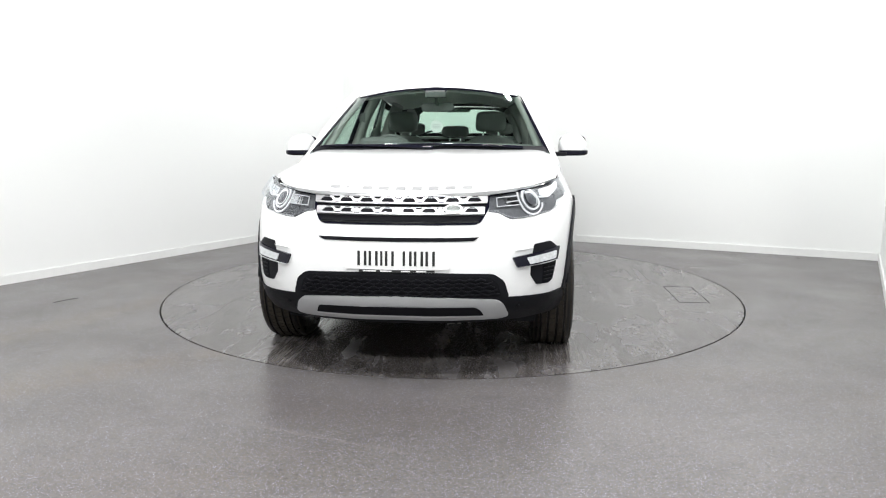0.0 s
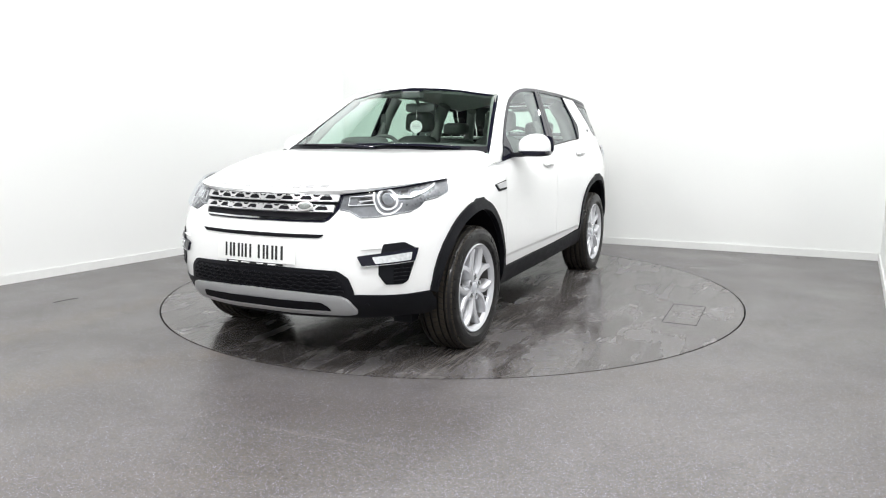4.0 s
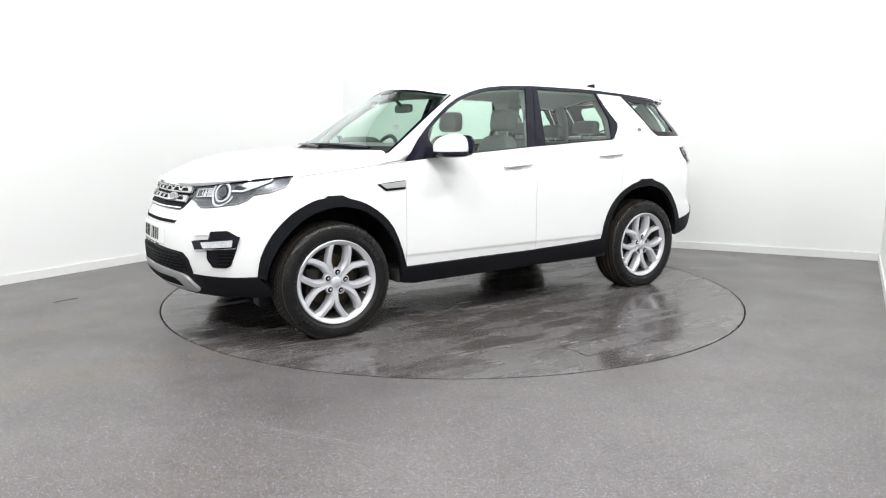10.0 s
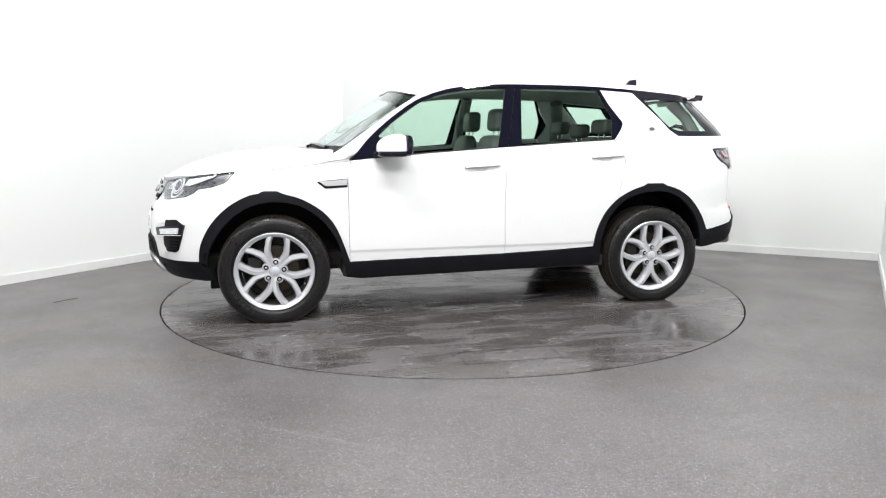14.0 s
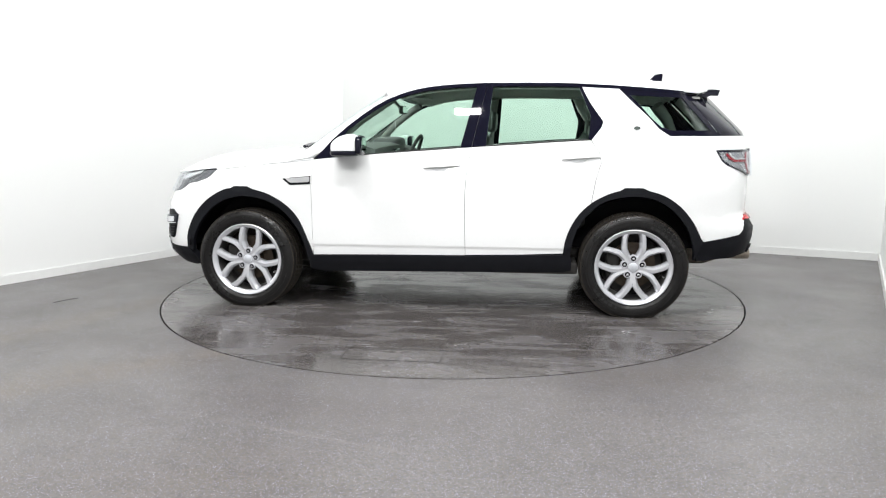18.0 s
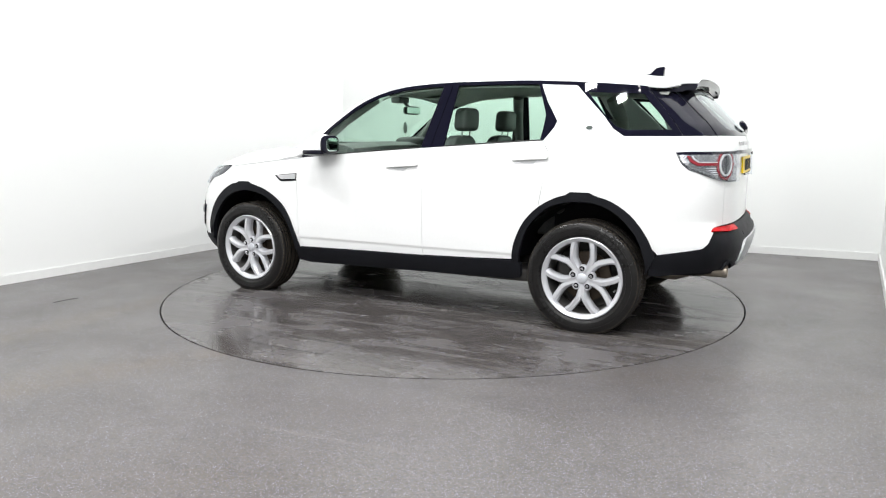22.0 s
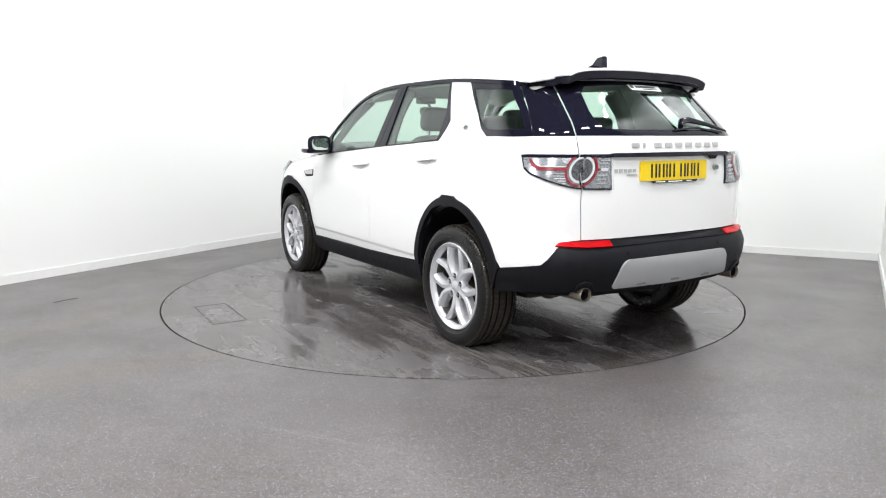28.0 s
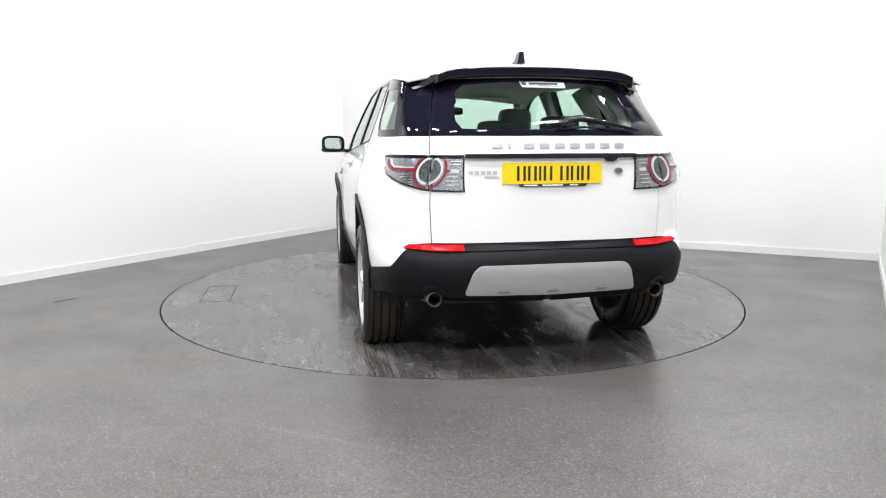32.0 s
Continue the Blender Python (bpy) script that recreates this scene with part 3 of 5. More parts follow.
QUARTER = side_pts([(-1.078, .780), (-1.103, .93), (-1.138, 1.05), (-1.123, 1.12), (-1.072, 1.199), (-1.152, 1.318), (-1.065, 1.45), (-1.003, 1.560), (-1.25, 1.546), (-1.34, 1.453), (-1.451, 1.345), (-1.515, 1.27), (-1.585, 1.224), (-1.8, 1.223), (-1.95, 1.224)]) \
    + [(sr(.66, 1.225), 1.225), (sr(.612, 1.225), 1.225), (sr(.612, 1.0), 1.0), (sr(.612, .695), .695), (sr(.66, .692), .692), (sr(.705, .682), .682)] \
    + side_pts([(-2.112, .654), (-2.066, .571), (-1.823, .528)] + ARCH_R[4:-1][::-1])
quarter_l, quarter_r = both("rear_quarter", QUARTER, body, M["paint"], car)
TG = [(sr(.608, .696), .696), (sr(.608, 1.0), 1.0), (sr(.606, 1.226), 1.226), (sr(.3, 1.226), 1.226), (S_END, 1.226), (sr(-.3, 1.226), 1.226), (sr(-.606, 1.226), 1.226), (sr(-.608, 1.0), 1.0), (sr(-.608, .696), .696), (sr(-.4, .696), .696), (sr(-.2, .696), .696), (S_END, .696), (sr(.2, .696), .696), (sr(.4, .696), .696)]
tailgate = panel("tailgate", TG, body, M["paint"], car)
_fb = [(sf(.0, .94), .94), (sf(.44, .945), .945), (sf(.60, .962), .962)] + side_pts([(1.66, .985), (1.715, .716), (1.762, .664), (1.805, .592), (1.829, .532), (1.845, .418)]) + [(sf(.555, .418), .418), (0, .418)]
FB = _fb + [(-u, v) for u, v in _fb[::-1][1:-1]]
front_bumper = panel("front_bumper", FB, body, M["paint"], car)

# dark shell a little inside, seen in the gaps
_in = [(0.02, .30), (0.02, .90)] + [(sf(.5, .9), .90)] + side_pts([(1.6, .9), (1.545, .975), (.85, 1.045), (-.2, 1.12), (-1.06, 1.17), (-2.0, 1.20)]) + [(sr(.3, 1.2), 1.2), (S_END - .02, 1.2), (S_END - .02, .36)] \
    + side_pts([(-1.86, .40), (-1.80, .56), (-1.70, .70), (-1.56, .82), (-1.34, .872), (-1.14, .82), (-1.03, .71), (-.94, .57), (-.90, .33), (.86, .33), (.90, .46), (.96, .62), (1.05, .72), (1.16, .80), (1.35, .858), (1.56, .79), (1.69, .67), (1.77, .54), (1.81, .40)])
both("inner_shell", _in, body, M["dark"], car, off=-0.02, thick=0.006, grid=0.12, label="dark inner body shell seen in the panel gaps")

# ---- black cladding
arch_label = "matt black plastic wheel arch cladding"
both("arch_trim", side_pts(ARCH_F2 + IN_F[::-1]), body, M["black"], car, off=.012, thick=.03, grid=.09, label=arch_label)
both("arch_trim", side_pts(ARCH_R2 + IN_R[::-1]), body, M["black"], car, off=.012, thick=.03, grid=.09, label=arch_label)
both("sill", side_pts([(.905, .375), (.868, .384), (.3, .394), (-.222, .40), (-.6, .411), (-.93, .421), (-.955, .40), (-.955, .315), (-.90, .300), (-.06, .282), (.80, .268), (.90, .285)]), body, M["black"], car, off=.010, thick=.04, grid=.1, label="matt black plastic sill")
_fl = [(0, .425), (sf(.53, .425), .425)] + side_pts([(1.87, .413), (1.838, .412), (1.79, .36), (1.755, .30), (1.80, .285), (1.92, .29)]) + [(sf(.60, .285), .285), (0, .285)]
FL = _fl + [(-u, v) for u, v in _fl[::-1][1:-1]]
lower_front = panel("lower_bumper", FL, body, M["black"], car, off=.006, thick=.05, label="matt black lower front bumper")
_lip = [(sf(.62, .30), .295)] + side_pts([(1.92, .295), (1.80, .29), (1.76, .30), (1.77, .22), (1.80, .235), (1.90, .255)]) + [(sf(.62, .25), .25)]
both("air_deflector", _lip, body, M["black"], car, off=-.06, thick=.02, label="black air deflector under the bumper")
_rb = [(S_END, .665)] + [(sr(.72, .668), .668)] + side_pts([(-2.109, .650), (-2.063, .567), (-1.823, .524), (-1.80, .50), (-1.775, .42), (-1.78, .395), (-1.85, .400), (-1.97, .42)]) + [(sr(.66, .425), .43), (sr(.45, .42), .42), (S_END, .42)]
RB = _rb + [(2 * S_END - u, v) for u, v in _rb[::-1][1:-1]]
rear_bumper = panel("rear_bumper", RB, body, M["black"], car, off=.004, thick=.05, label="matt black rear bumper")

# ---- roof and bonnet
roof_mid = _cub([-2.0, -1.9, -1.64, -1.367, -.923, -.477, -.118, .153, .34, .47], [1.572, 1.590, 1.628, 1.648, 1.664, 1.665, 1.653, 1.632, 1.602, 1.572])


def roof(u, v):
    """u: x, v: -1 to 1 across."""
    xe = u - .16 * _w(u, .0, .47) * v * v
    zr = rail_z(xe) + .004
    y = .893 - f_side(zr) - .02 * _w(-u, 1.5, 2.0)
    return Vector((xe, v * y, zr + (max(roof_mid(u), zr + .01) - zr) * (1 - abs(v) ** 2.4)))


panel("roof", [(-1.86, -.86), (-1.785, -1), (.47, -1), (.47, -.5), (.47, 0), (.47, .5), (.47, 1), (-1.785, 1), (-1.86, .86)], roof, M["paint"], car, grid=.09, thick=.01)



def bonnet(u, v):
    """u: 0 at the windscreen to 1 at the nose; v: -1 to 1 across."""
    a = abs(v)
    k = math.copysign(1, v)
    # rear edge, side edge (along the wing) and front edge
    xs = .86 + (1.56 - .86) * u
    ye = .852 - .045 * u ** 2
    ze = 1.072 - .078 * u - .008 * math.sin(math.pi * u)
    xc = 1.165 + (2.12 - 1.165) * u
    zc = 1.140 - .020 * u - .163 * max(u, 0) ** 3.2
    y = ye * a
    x = xc + (xs - xc) * (a ** (2.3 + 2.6 * min(max(u, 0), 1)))
    z = zc + (ze - zc) * (a ** (3.4 + 14 * max(1 - u, 0) ** 2))
    if u > .8 and a < .98:
        z -= .02 * (u - .8) / .2 * (1 - a)
    return Vector((x, k * y, z))


panel("bonnet", [(0, -1), (1, -1), (1, -.7), (1, -.35), (1, 0), (1, .35), (1, .7), (1, 1), (0, 1), (0, .5), (0, 0), (0, -.5)], bonnet, M["paint"], car, grid=.055, thick=.02, flip=1)


# ---- glass house
def screen(y, z):
    return Vector((1.075 - 1.40 * (z - 1.145) - (.28 + .96 * (z - 1.155)) * y * y + .03 * math.sin(math.pi * min(max((z - 1.14) / .42, 0), 1)), y, z))


def ws_y(z):
    return .782 - .478 * (z - 1.155)


_wz = [1.115, 1.2, 1.3, 1.4, 1.47, 1.512]
WS = [(ws_y(z), z) for z in _wz] + [(.49, 1.528), (.358, 1.549), (.2, 1.564), (0, 1.573), (-.2, 1.564), (-.358, 1.549), (-.49, 1.528)] + [(-ws_y(z), z) for z in _wz[::-1]] + [(-.4, 1.115), (0, 1.115), (.4, 1.115)]
windscreen = panel("windscreen", WS, screen, M["screen_glass"], car, thick=.004, grid=.12, label="green tinted windscreen")
windscreen.visible_shadow = False
# black band round the windscreen
_bi = [(ws_y(z) - .020, z) for z in [1.16, 1.25, 1.35, 1.44, 1.500]]
for _k in (1, -1):
    _o = [(_k * ws_y(z), z) for z in _wz]
    _i = [(_k * y, z) for y, z in _bi]
    panel("windscreen_band", _o + _i[::-1], screen, M["gloss_black"], car, off=.003, thick=.004, grid=.12, label="black edge band of the windscreen")
panel("windscreen_band", [(.785, 1.12), (.772, 1.160), (.4, 1.162), (0, 1.163), (-.4, 1.162), (-.772, 1.160), (-.785, 1.12), (0, 1.12)], screen, M["black"], car, off=.003, thick=.004, grid=.15, label="black edge band of the windscreen")
panel("windscreen_band", [(.60, 1.513), (.49, 1.528), (.358, 1.549), (.2, 1.564), (0, 1.573), (-.2, 1.564), (-.358, 1.549), (-.49, 1.528), (-.60, 1.513), (-.57, 1.507), (-.47, 1.519), (-.35, 1.540), (-.2, 1.554), (-.09, 1.560), (-.07, 1.537), (.07, 1.537), (.09, 1.560), (.2, 1.554), (.35, 1.540), (.47, 1.519), (.57, 1.507)], screen, M["gloss_black"], car, off=.003, thick=.004, grid=.15, label="black edge band of the windscreen with the sensor patch")


def a_pillar(u, v):
    """u: 0 bottom to 1 top, v: 0 at the windscreen to 1 at the side window frame."""
    z = 1.04 + .51 * u
    p = screen(ws_y(z), z)
    xr = .862 - .66 * u
    zr = rail_z(xr) + .002
    q = body(sx(xr, zr), zr)
    return p + (q - p) * v + Vector((.35, .6, .5)) * (.035 * 4 * v * (1 - v)) * (.6 + .4 * u)


both("a_pillar", [(0, 0), (1, 0), (1, 1), (0, 1)], a_pillar, M["paint"], car, grid=.1, thick=.008, flip=-1)
# roof lip over the windscreen corners
XS = [.845, .80, .733, .64, .541, .45, .351, .25, .15, .05, -.05, -.2, -.356, -.6, -.841, -1.0, -1.234, -1.45, -1.625, -1.742, -1.80]
rail = [(x, rail_z(x)) for x in XS]


def under(x, d):
    """A point d metres inside the upper window line, square to it."""
    t = Vector((.04, rail_z(x + .02) - rail_z(x - .02))).normalized()
    p = Vector((x, rail_z(x))) + Vector((t.y, -t.x)) * d
    return (p.x, p.y)


gb = dict(thick=.012, grid=.09, off=.002)
both("window_frame", side_pts(rail + [under(x, .022) for x in XS[::-1][:-3]] + [(.74, 1.082)]), body, M["gloss_black"], car, label="gloss black upper window frame", **gb)
both("mirror_base_trim", side_pts([(.842, 1.070), (.80, 1.125), (.735, 1.195), (.68, 1.24), (.655, 1.23), (.60, 1.092)]), body, M["gloss_black"], (door_fl, door_fr), label="gloss black triangle behind the mirror", **dict(gb, off=.004))
_topb = lambda x: rail_z(x) - .018
both("pillar_trim", side_pts([(-.182, 1.148), (-.258, 1.153), (-.352, _topb(-.352)), (-.285, _topb(-.285))]), body, M["gloss_black"], (door_fl, door_fr), label="gloss black door pillar trim", **dict(gb, off=.003))
both("pillar_trim", side_pts([(-.263, 1.153), (-.357, 1.160), (-.397, _topb(-.397)), (-.357, _topb(-.357))]), body, M["gloss_black"], (door_rl, door_rr), label="gloss black door pillar trim", **dict(gb, off=.003))
both("pillar_trim", side_pts(rounded([(-.985, _topb(-.985)), (-1.005, _topb(-1.005)), (-1.06, 1.45), (-1.150, 1.322), (-1.135, 1.28), (-1.075, 1.203), (-1.05, 1.200), (-1.062, 1.28), (-1.068, 1.36)], .012)), body, M["gloss_black"], (door_rl, door_rr), label="gloss black corner trim of the rear door", **dict(gb, off=.003))
GLASS_F = [(.70, 1.085), (.655, 1.235), (.60, 1.30)] + [under(x, .018) for x in (.541, .45, .351, .25, .15, .05, -.05, -.2)] + [(-.287, _topb(-.287) + .002), (-.184, 1.148), (.2, 1.122)]
GLASS_R = [(-.355, 1.158), (-.397, _topb(-.397) + .002), (-.6, _topb(-.6) + .002), (-.98, _topb(-.98) + .002), (-1.07, 1.36), (-1.06, 1.20), (-.83, 1.187)]
GLASS_Q = [(-1.243, rail_z(-1.243) - .012), (-1.34, 1.456), (-1.451, 1.348), (-1.515, 1.273), (-1.585, 1.227), (-1.915, 1.227), (-1.80, 1.38), (-1.69, rail_z(-1.69) - .012), (-1.45, rail_z(-1.45) - .012)]
for pl, par in ((GLASS_F, (door_fl, door_fr)), (GLASS_R, (door_rl, door_rr)), (GLASS_Q, (quarter_l, quarter_r))):
    for ob in both("window_pane", side_pts(pl), body, M["glass"], par, off=-.006, thick=.004, grid=.12, label="green tinted side window pane"):
        ob.visible_shadow = False
# ceramic border of the quarter glass, in two halves
_qo = [(-1.243, rail_z(-1.243) - .010), (-1.34, 1.456), (-1.451, 1.348), (-1.515, 1.273), (-1.585, 1.227)]
_qi = [(-1.325, 1.500), (-1.40, 1.42), (-1.47, 1.338), (-1.53, 1.283), (-1.60, 1.262)]
both("pane_border", side_pts(_qo + _qi[::-1]), body, M["gloss_black"], (quarter_l, quarter_r), off=-.001, thick=.004, grid=.12)
both("pane_border", side_pts([(-1.243, rail_z(-1.243) - .010), (-1.325, 1.500), (-1.50, 1.490), (-1.672, 1.478), (-1.69, rail_z(-1.69) - .010), (-1.45, rail_z(-1.45) - .010)]), body, M["gloss_black"], (quarter_l, quarter_r), off=-.001, thick=.004, grid=.12)
both("pane_border", side_pts([(-1.585, 1.227), (-1.60, 1.262), (-1.857, 1.262), (-1.915, 1.227)]), body, M["gloss_black"], (quarter_l, quarter_r), off=-.001, thick=.004, grid=.12)
both("pane_border", side_pts([(-1.672, 1.478), (-1.765, 1.37), (-1.855, 1.262), (-1.915, 1.227), (-1.80, 1.38), (-1.69, rail_z(-1.69) - .010)]), body, M["gloss_black"], (quarter_l, quarter_r), off=-.001, thick=.004, grid=.12)
# gloss black rear corner, tailgate glass and its black sides
_dz = [1.228, 1.30, 1.38, 1.45, 1.508]
_dx = {1.228: -1.918, 1.30: -1.868, 1.38: -1.804, 1.45: -1.745, 1.508: -1.70}
_gy = {1.228: .606, 1.30: .590, 1.38: .570, 1.45: .553, 1.508: .54}
both("rear_pillar", [(sx(_dx[z], z), z) for z in _dz] + [(sr(_gy[z] + .004, z), z) for z in _dz[::-1]], body, M["gloss_black"], car, off=-.001, thick=.004, grid=.08, label="gloss black rear pillar panel")
_tz = [1.228, 1.30, 1.38, 1.45, 1.52]
_ty = lambda z: .604 - .245 * (z - 1.228)
TGG = [(sr(_ty(z), z), z) for z in _tz] + [(S_END, 1.53)] + [(sr(-_ty(z), z), z) for z in _tz[::-1]] + [(S_END, 1.228)]
tg_glass = panel("rear_window", TGG, body, M["glass"], tailgate, off=-.002, thick=.004, grid=.12, label="green tinted rear window")
tg_glass.visible_shadow = False
for _k in (1, -1):
    panel("pane_border", [(sr(_k * _ty(z), z), z) for z in _tz] + [(S_END, 1.53), (S_END, 1.51)] + [(sr(_k * y, z), z) for y, z in [(.2, 1.506), (.40, 1.492), (.445, 1.455), (.47, 1.36), (.475, 1.30), (.45, 1.262), (.30, 1.258)]] + [(S_END, 1.258), (S_END, 1.228)], body, M["gloss_black"], tailgate, off=.002, thick=.004, grid=.1, label="black border of the rear window")
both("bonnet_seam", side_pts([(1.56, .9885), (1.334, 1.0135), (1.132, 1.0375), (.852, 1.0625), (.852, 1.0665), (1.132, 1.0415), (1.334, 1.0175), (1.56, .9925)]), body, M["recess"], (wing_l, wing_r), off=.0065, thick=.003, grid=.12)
# ---------------------------------------------------------------- car: nose
def spt(p):
    """Skin coordinates of a point of (x, y, z)."""
    x, y, z = p
    return (sf(y, z) if x > 1.9 else sx(x, z) if x > -1.98 else sr(y, z), z)


def mirrored(poly):
    return [(-u, v) for u, v in poly[::-1]]


def mirrored_rear(poly):
    return [(2 * S_END - u, v) for u, v in poly[::-1]]


def disc_poly(c, r, n=28, kx=1.0):
    return [(c[0] + kx * r * math.cos(2 * math.pi * i / n), c[1] + r * math.sin(2 * math.pi * i / n)) for i in range(n)]


def ring_bm_poly(c, r0, r1, a0=0.0, a1=360.0, n=32):
    """Outline of an arc band round c in skin coordinates."""
    out = []
    for i in range(n + 1):
        a = radians(a0 + (a1 - a0) * i / n)
        out.append((c[0] + r1 * math.cos(a), c[1] + r1 * math.sin(a)))
    for i in range(n, -1, -1):
        a = radians(a0 + (a1 - a0) * i / n)
        out.append((c[0] + r0 * math.cos(a), c[1] + r0 * math.sin(a)))
    return out


def lr(name, poly, material, parent, **kw):
    """The same sheet on both sides of the nose."""
    pl, pr = parent if isinstance(parent, tuple) else (parent, parent)
    return panel(name, poly, body, material, pl, **kw), panel(name, mirrored(poly), body, material, pr, **kw)


HEAD = [spt(p) for p in [(2.10, .446, .850), (2.06, .446, .924), (2.0, .56, .938), (1.95, .64, .950), (1.80, .75, .970), (1.68, .78, .984), (1.60, .80, .991), (1.635, .83, .955), (1.663, .84, .928), (1.749, .833, .903), (1.832, .826, .890),
                         (1.867, .789, .861), (1.914, .765, .838), (1.993, .691, .825), (2.043, .624, .814), (2.075, .56, .812), (2.087, .497, .842)]]
PROJ = spt((1.956, .655, .900))
for k, (hl_poly, pj) in enumerate(((HEAD, PROJ), (mirrored(HEAD), (-PROJ[0], PROJ[1])))):
    g = 1 if k == 0 else -1
    hl = panel("headlamp", hl_poly, body, M["lamp_grey"], car, off=.003, thick=.02, grid=.05, label="clear wraparound headlamp with a round projector")
    P = lambda du, dz: (pj[0] + g * du, pj[1] + dz)
    panel("light_ring", ring_bm_poly(pj, .044, .054, 0, 360), body, M["white_lens"], hl, off=.010, thick=.008, grid=.05)
    a0, a1 = (150, 345) if k == 0 else (195, 390)
    panel("light_ring", ring_bm_poly(pj, .068, .077, a0, a1), body, M["white_lens"], hl, off=.009, thick=.006, grid=.05)
    panel("reflector", disc_poly(pj, .044), body, M["lamp_grey"], hl, off=.007, thick=.004, grid=.05)
    panel("reflector", ring_bm_poly(pj, .030, .038), body, M["lamp_chrome"], hl, off=.012, thick=.008, grid=.05)
    panel("projector_lens", disc_poly(pj, .029), body, M["lamp_grey"], hl, off=.014, thick=.01, grid=.05)
    panel("projector_lens", disc_poly(pj, .018), body, M["lens"], hl, off=.020, thick=.006, grid=.05)
    panel("reflector", rounded([P(-.150, -.026), P(-.140, .013), P(-.080, .016), P(-.074, -.022)], .008), body, M["lamp_chrome"], hl, off=.007, thick=.005, grid=.05)
    for i in range(1, 3):
        panel("reflector_fin", [P(-.19 + .03 * i, -.026), P(-.186 + .03 * i, .012), P(-.180 + .03 * i, .012), P(-.184 + .03 * i, -.026)], body, M["lamp_chrome"], hl, off=.010, thick=.004, grid=.05)
    panel("reflector", rounded([P(.072, .018), P(.085, .045), P(.24, .062), P(.33, .082), P(.31, .060), P(.20, .030), P(.12, .010)], .008), body, M["lamp_chrome"], hl, off=.007, thick=.005, grid=.05)
    panel("light_guide", [P(.06, .004), P(.13, .004), P(.21, .026), P(.32, .060), P(.335, .076), P(.328, .076), P(.31, .066), P(.20, .036), P(.128, .013), P(.06, .014)], body, M["white_lens"], hl, off=.011, thick=.005, grid=.05)
    for a, b in ((P(-.205, -.030), P(-.195, .014)), (P(-.197, .012), P(-.075, .019)), (P(-.206, -.030), P(-.066, -.024)), (P(-.15, -.010), P(-.075, -.004))):
        d = (Vector(b) - Vector(a)).normalized() * .0018
        panel("reflector_edge", [(a[0] - d.y, a[1] + d.x), (b[0] - d.y, b[1] + d.x), (b[0] + d.y, b[1] - d.x), (a[0] + d.y, a[1] - d.x)], body, M["white_lens"], hl, off=.012, thick=.004, grid=.1)
    panel("indicator", rounded([P(.11, .030), P(.115, .044), P(.20, .054), P(.195, .038)], .005), body, M["lens"], hl, off=.012, thick=.004, grid=.05)
    panel("lamp_brow", [(u, v) for u, v in hl_poly[1:7]] + [(u, v - .004) for u, v in hl_poly[1:7][::-1]] if k == 0 else [(u, v) for u, v in mirrored(HEAD[1:7])] + [(u, v - .004) for u, v in mirrored(HEAD[1:7])[::-1]], body, M["gloss_black"], hl, off=.013, thick=.008, grid=.06)
    cv = panel("lamp_lens", hl_poly, body, M["lens"], hl, off=.024, thick=.016, grid=.06, label="clear plastic lamp lens")
    cv.visible_shadow = False

# grille: gloss black surround, two silver mesh bars
GR = front_pts(rounded([(-.450, .926), (0, .928), (.450, .926), (.447, .86), (.412, .802), (.385, .790), (0, .790), (-.385, .790), (-.412, .802), (-.447, .86)], .015))
grille = panel("grille", GR, body, M["gloss_black"], car, off=.006, thick=.012, grid=.07, label="gloss black grille surround with two silver mesh bars")
GI = front_pts(rounded([(-.436, .919), (.436, .919), (.430, .86), (.40, .806), (-.40, .806), (-.430, .86)], .012))
panel("grille_backing", GI, body, M["dark"], grille, off=.009, thick=.004, grid=.07)
for z0, z1, yw in ((.886, .919, .436), (.830, .868, .424)):
    h = z1 - z0
    bar = panel("grille_bar", front_pts(rounded([(-yw, z0), (-yw, z1), (-yw / 2, z1), (0, z1), (yw / 2, z1), (yw, z1), (yw, z0), (yw / 2, z0), (0, z0), (-yw / 2, z0)], .006)), body, M["silver"], grille, off=.024, thick=.014, grid=.06, label="silver bar with a row of dark cut-outs")
    n = 8
    q = 2 * (yw - .012) / n
    for i in range(n):
        y0 = -yw + .012 + q * (i + .5)
        panel("cut_out", front_pts(rounded([(y0 - q * .34, z0 + h * .30), (y0 - q * .20, z0 + h * .78), (y0 + q * .20, z0 + h * .78), (y0 + q * .34, z0 + h * .30), (y0 + q * .24, z0 + h * .22), (y0 - q * .24, z0 + h * .22)], .004)), body, M["dark"], bar, off=.0246, thick=.003, grid=.2)
        panel("slot", front_pts([(y0 - q * .13, z1 - h * .14), (y0 + q * .13, z1 - h * .14), (y0 + q * .13, z1 - h * .05), (y0 - q * .13, z1 - h * .05)]), body, M["dark"], bar, off=.0246, thick=.003, grid=.2)
        if i:
            a = y0 - q * .5
            panel("slot", front_pts([(a - q * .13, z0 + h * .12), (a + q * .13, z0 + h * .12), (a + q * .13, z0 + h * .22), (a - q * .13, z0 + h * .22)]), body, M["dark"], bar, off=.0246, thick=.003, grid=.2)
            panel("cut_out", front_pts(rounded([(a - q * .10, z0 + h * .66), (a + q * .10, z0 + h * .66), (a + q * .20, z1 - h * .06), (a - q * .20, z1 - h * .06)], .003)), body, M["dark"], bar, off=.0246, thick=.003, grid=.2)
_bc = (sf(.271, .855), .855)
gb_ = panel("badge", disc_poly(_bc, .026, kx=1.75), body, M["silver"], grille, off=.034, thick=.012, grid=.05, label="oval silver badge")
panel("badge_face", disc_poly(_bc, .019, kx=1.85), body, M["badge_grey"], gb_, off=.036, thick=.003, grid=.05)
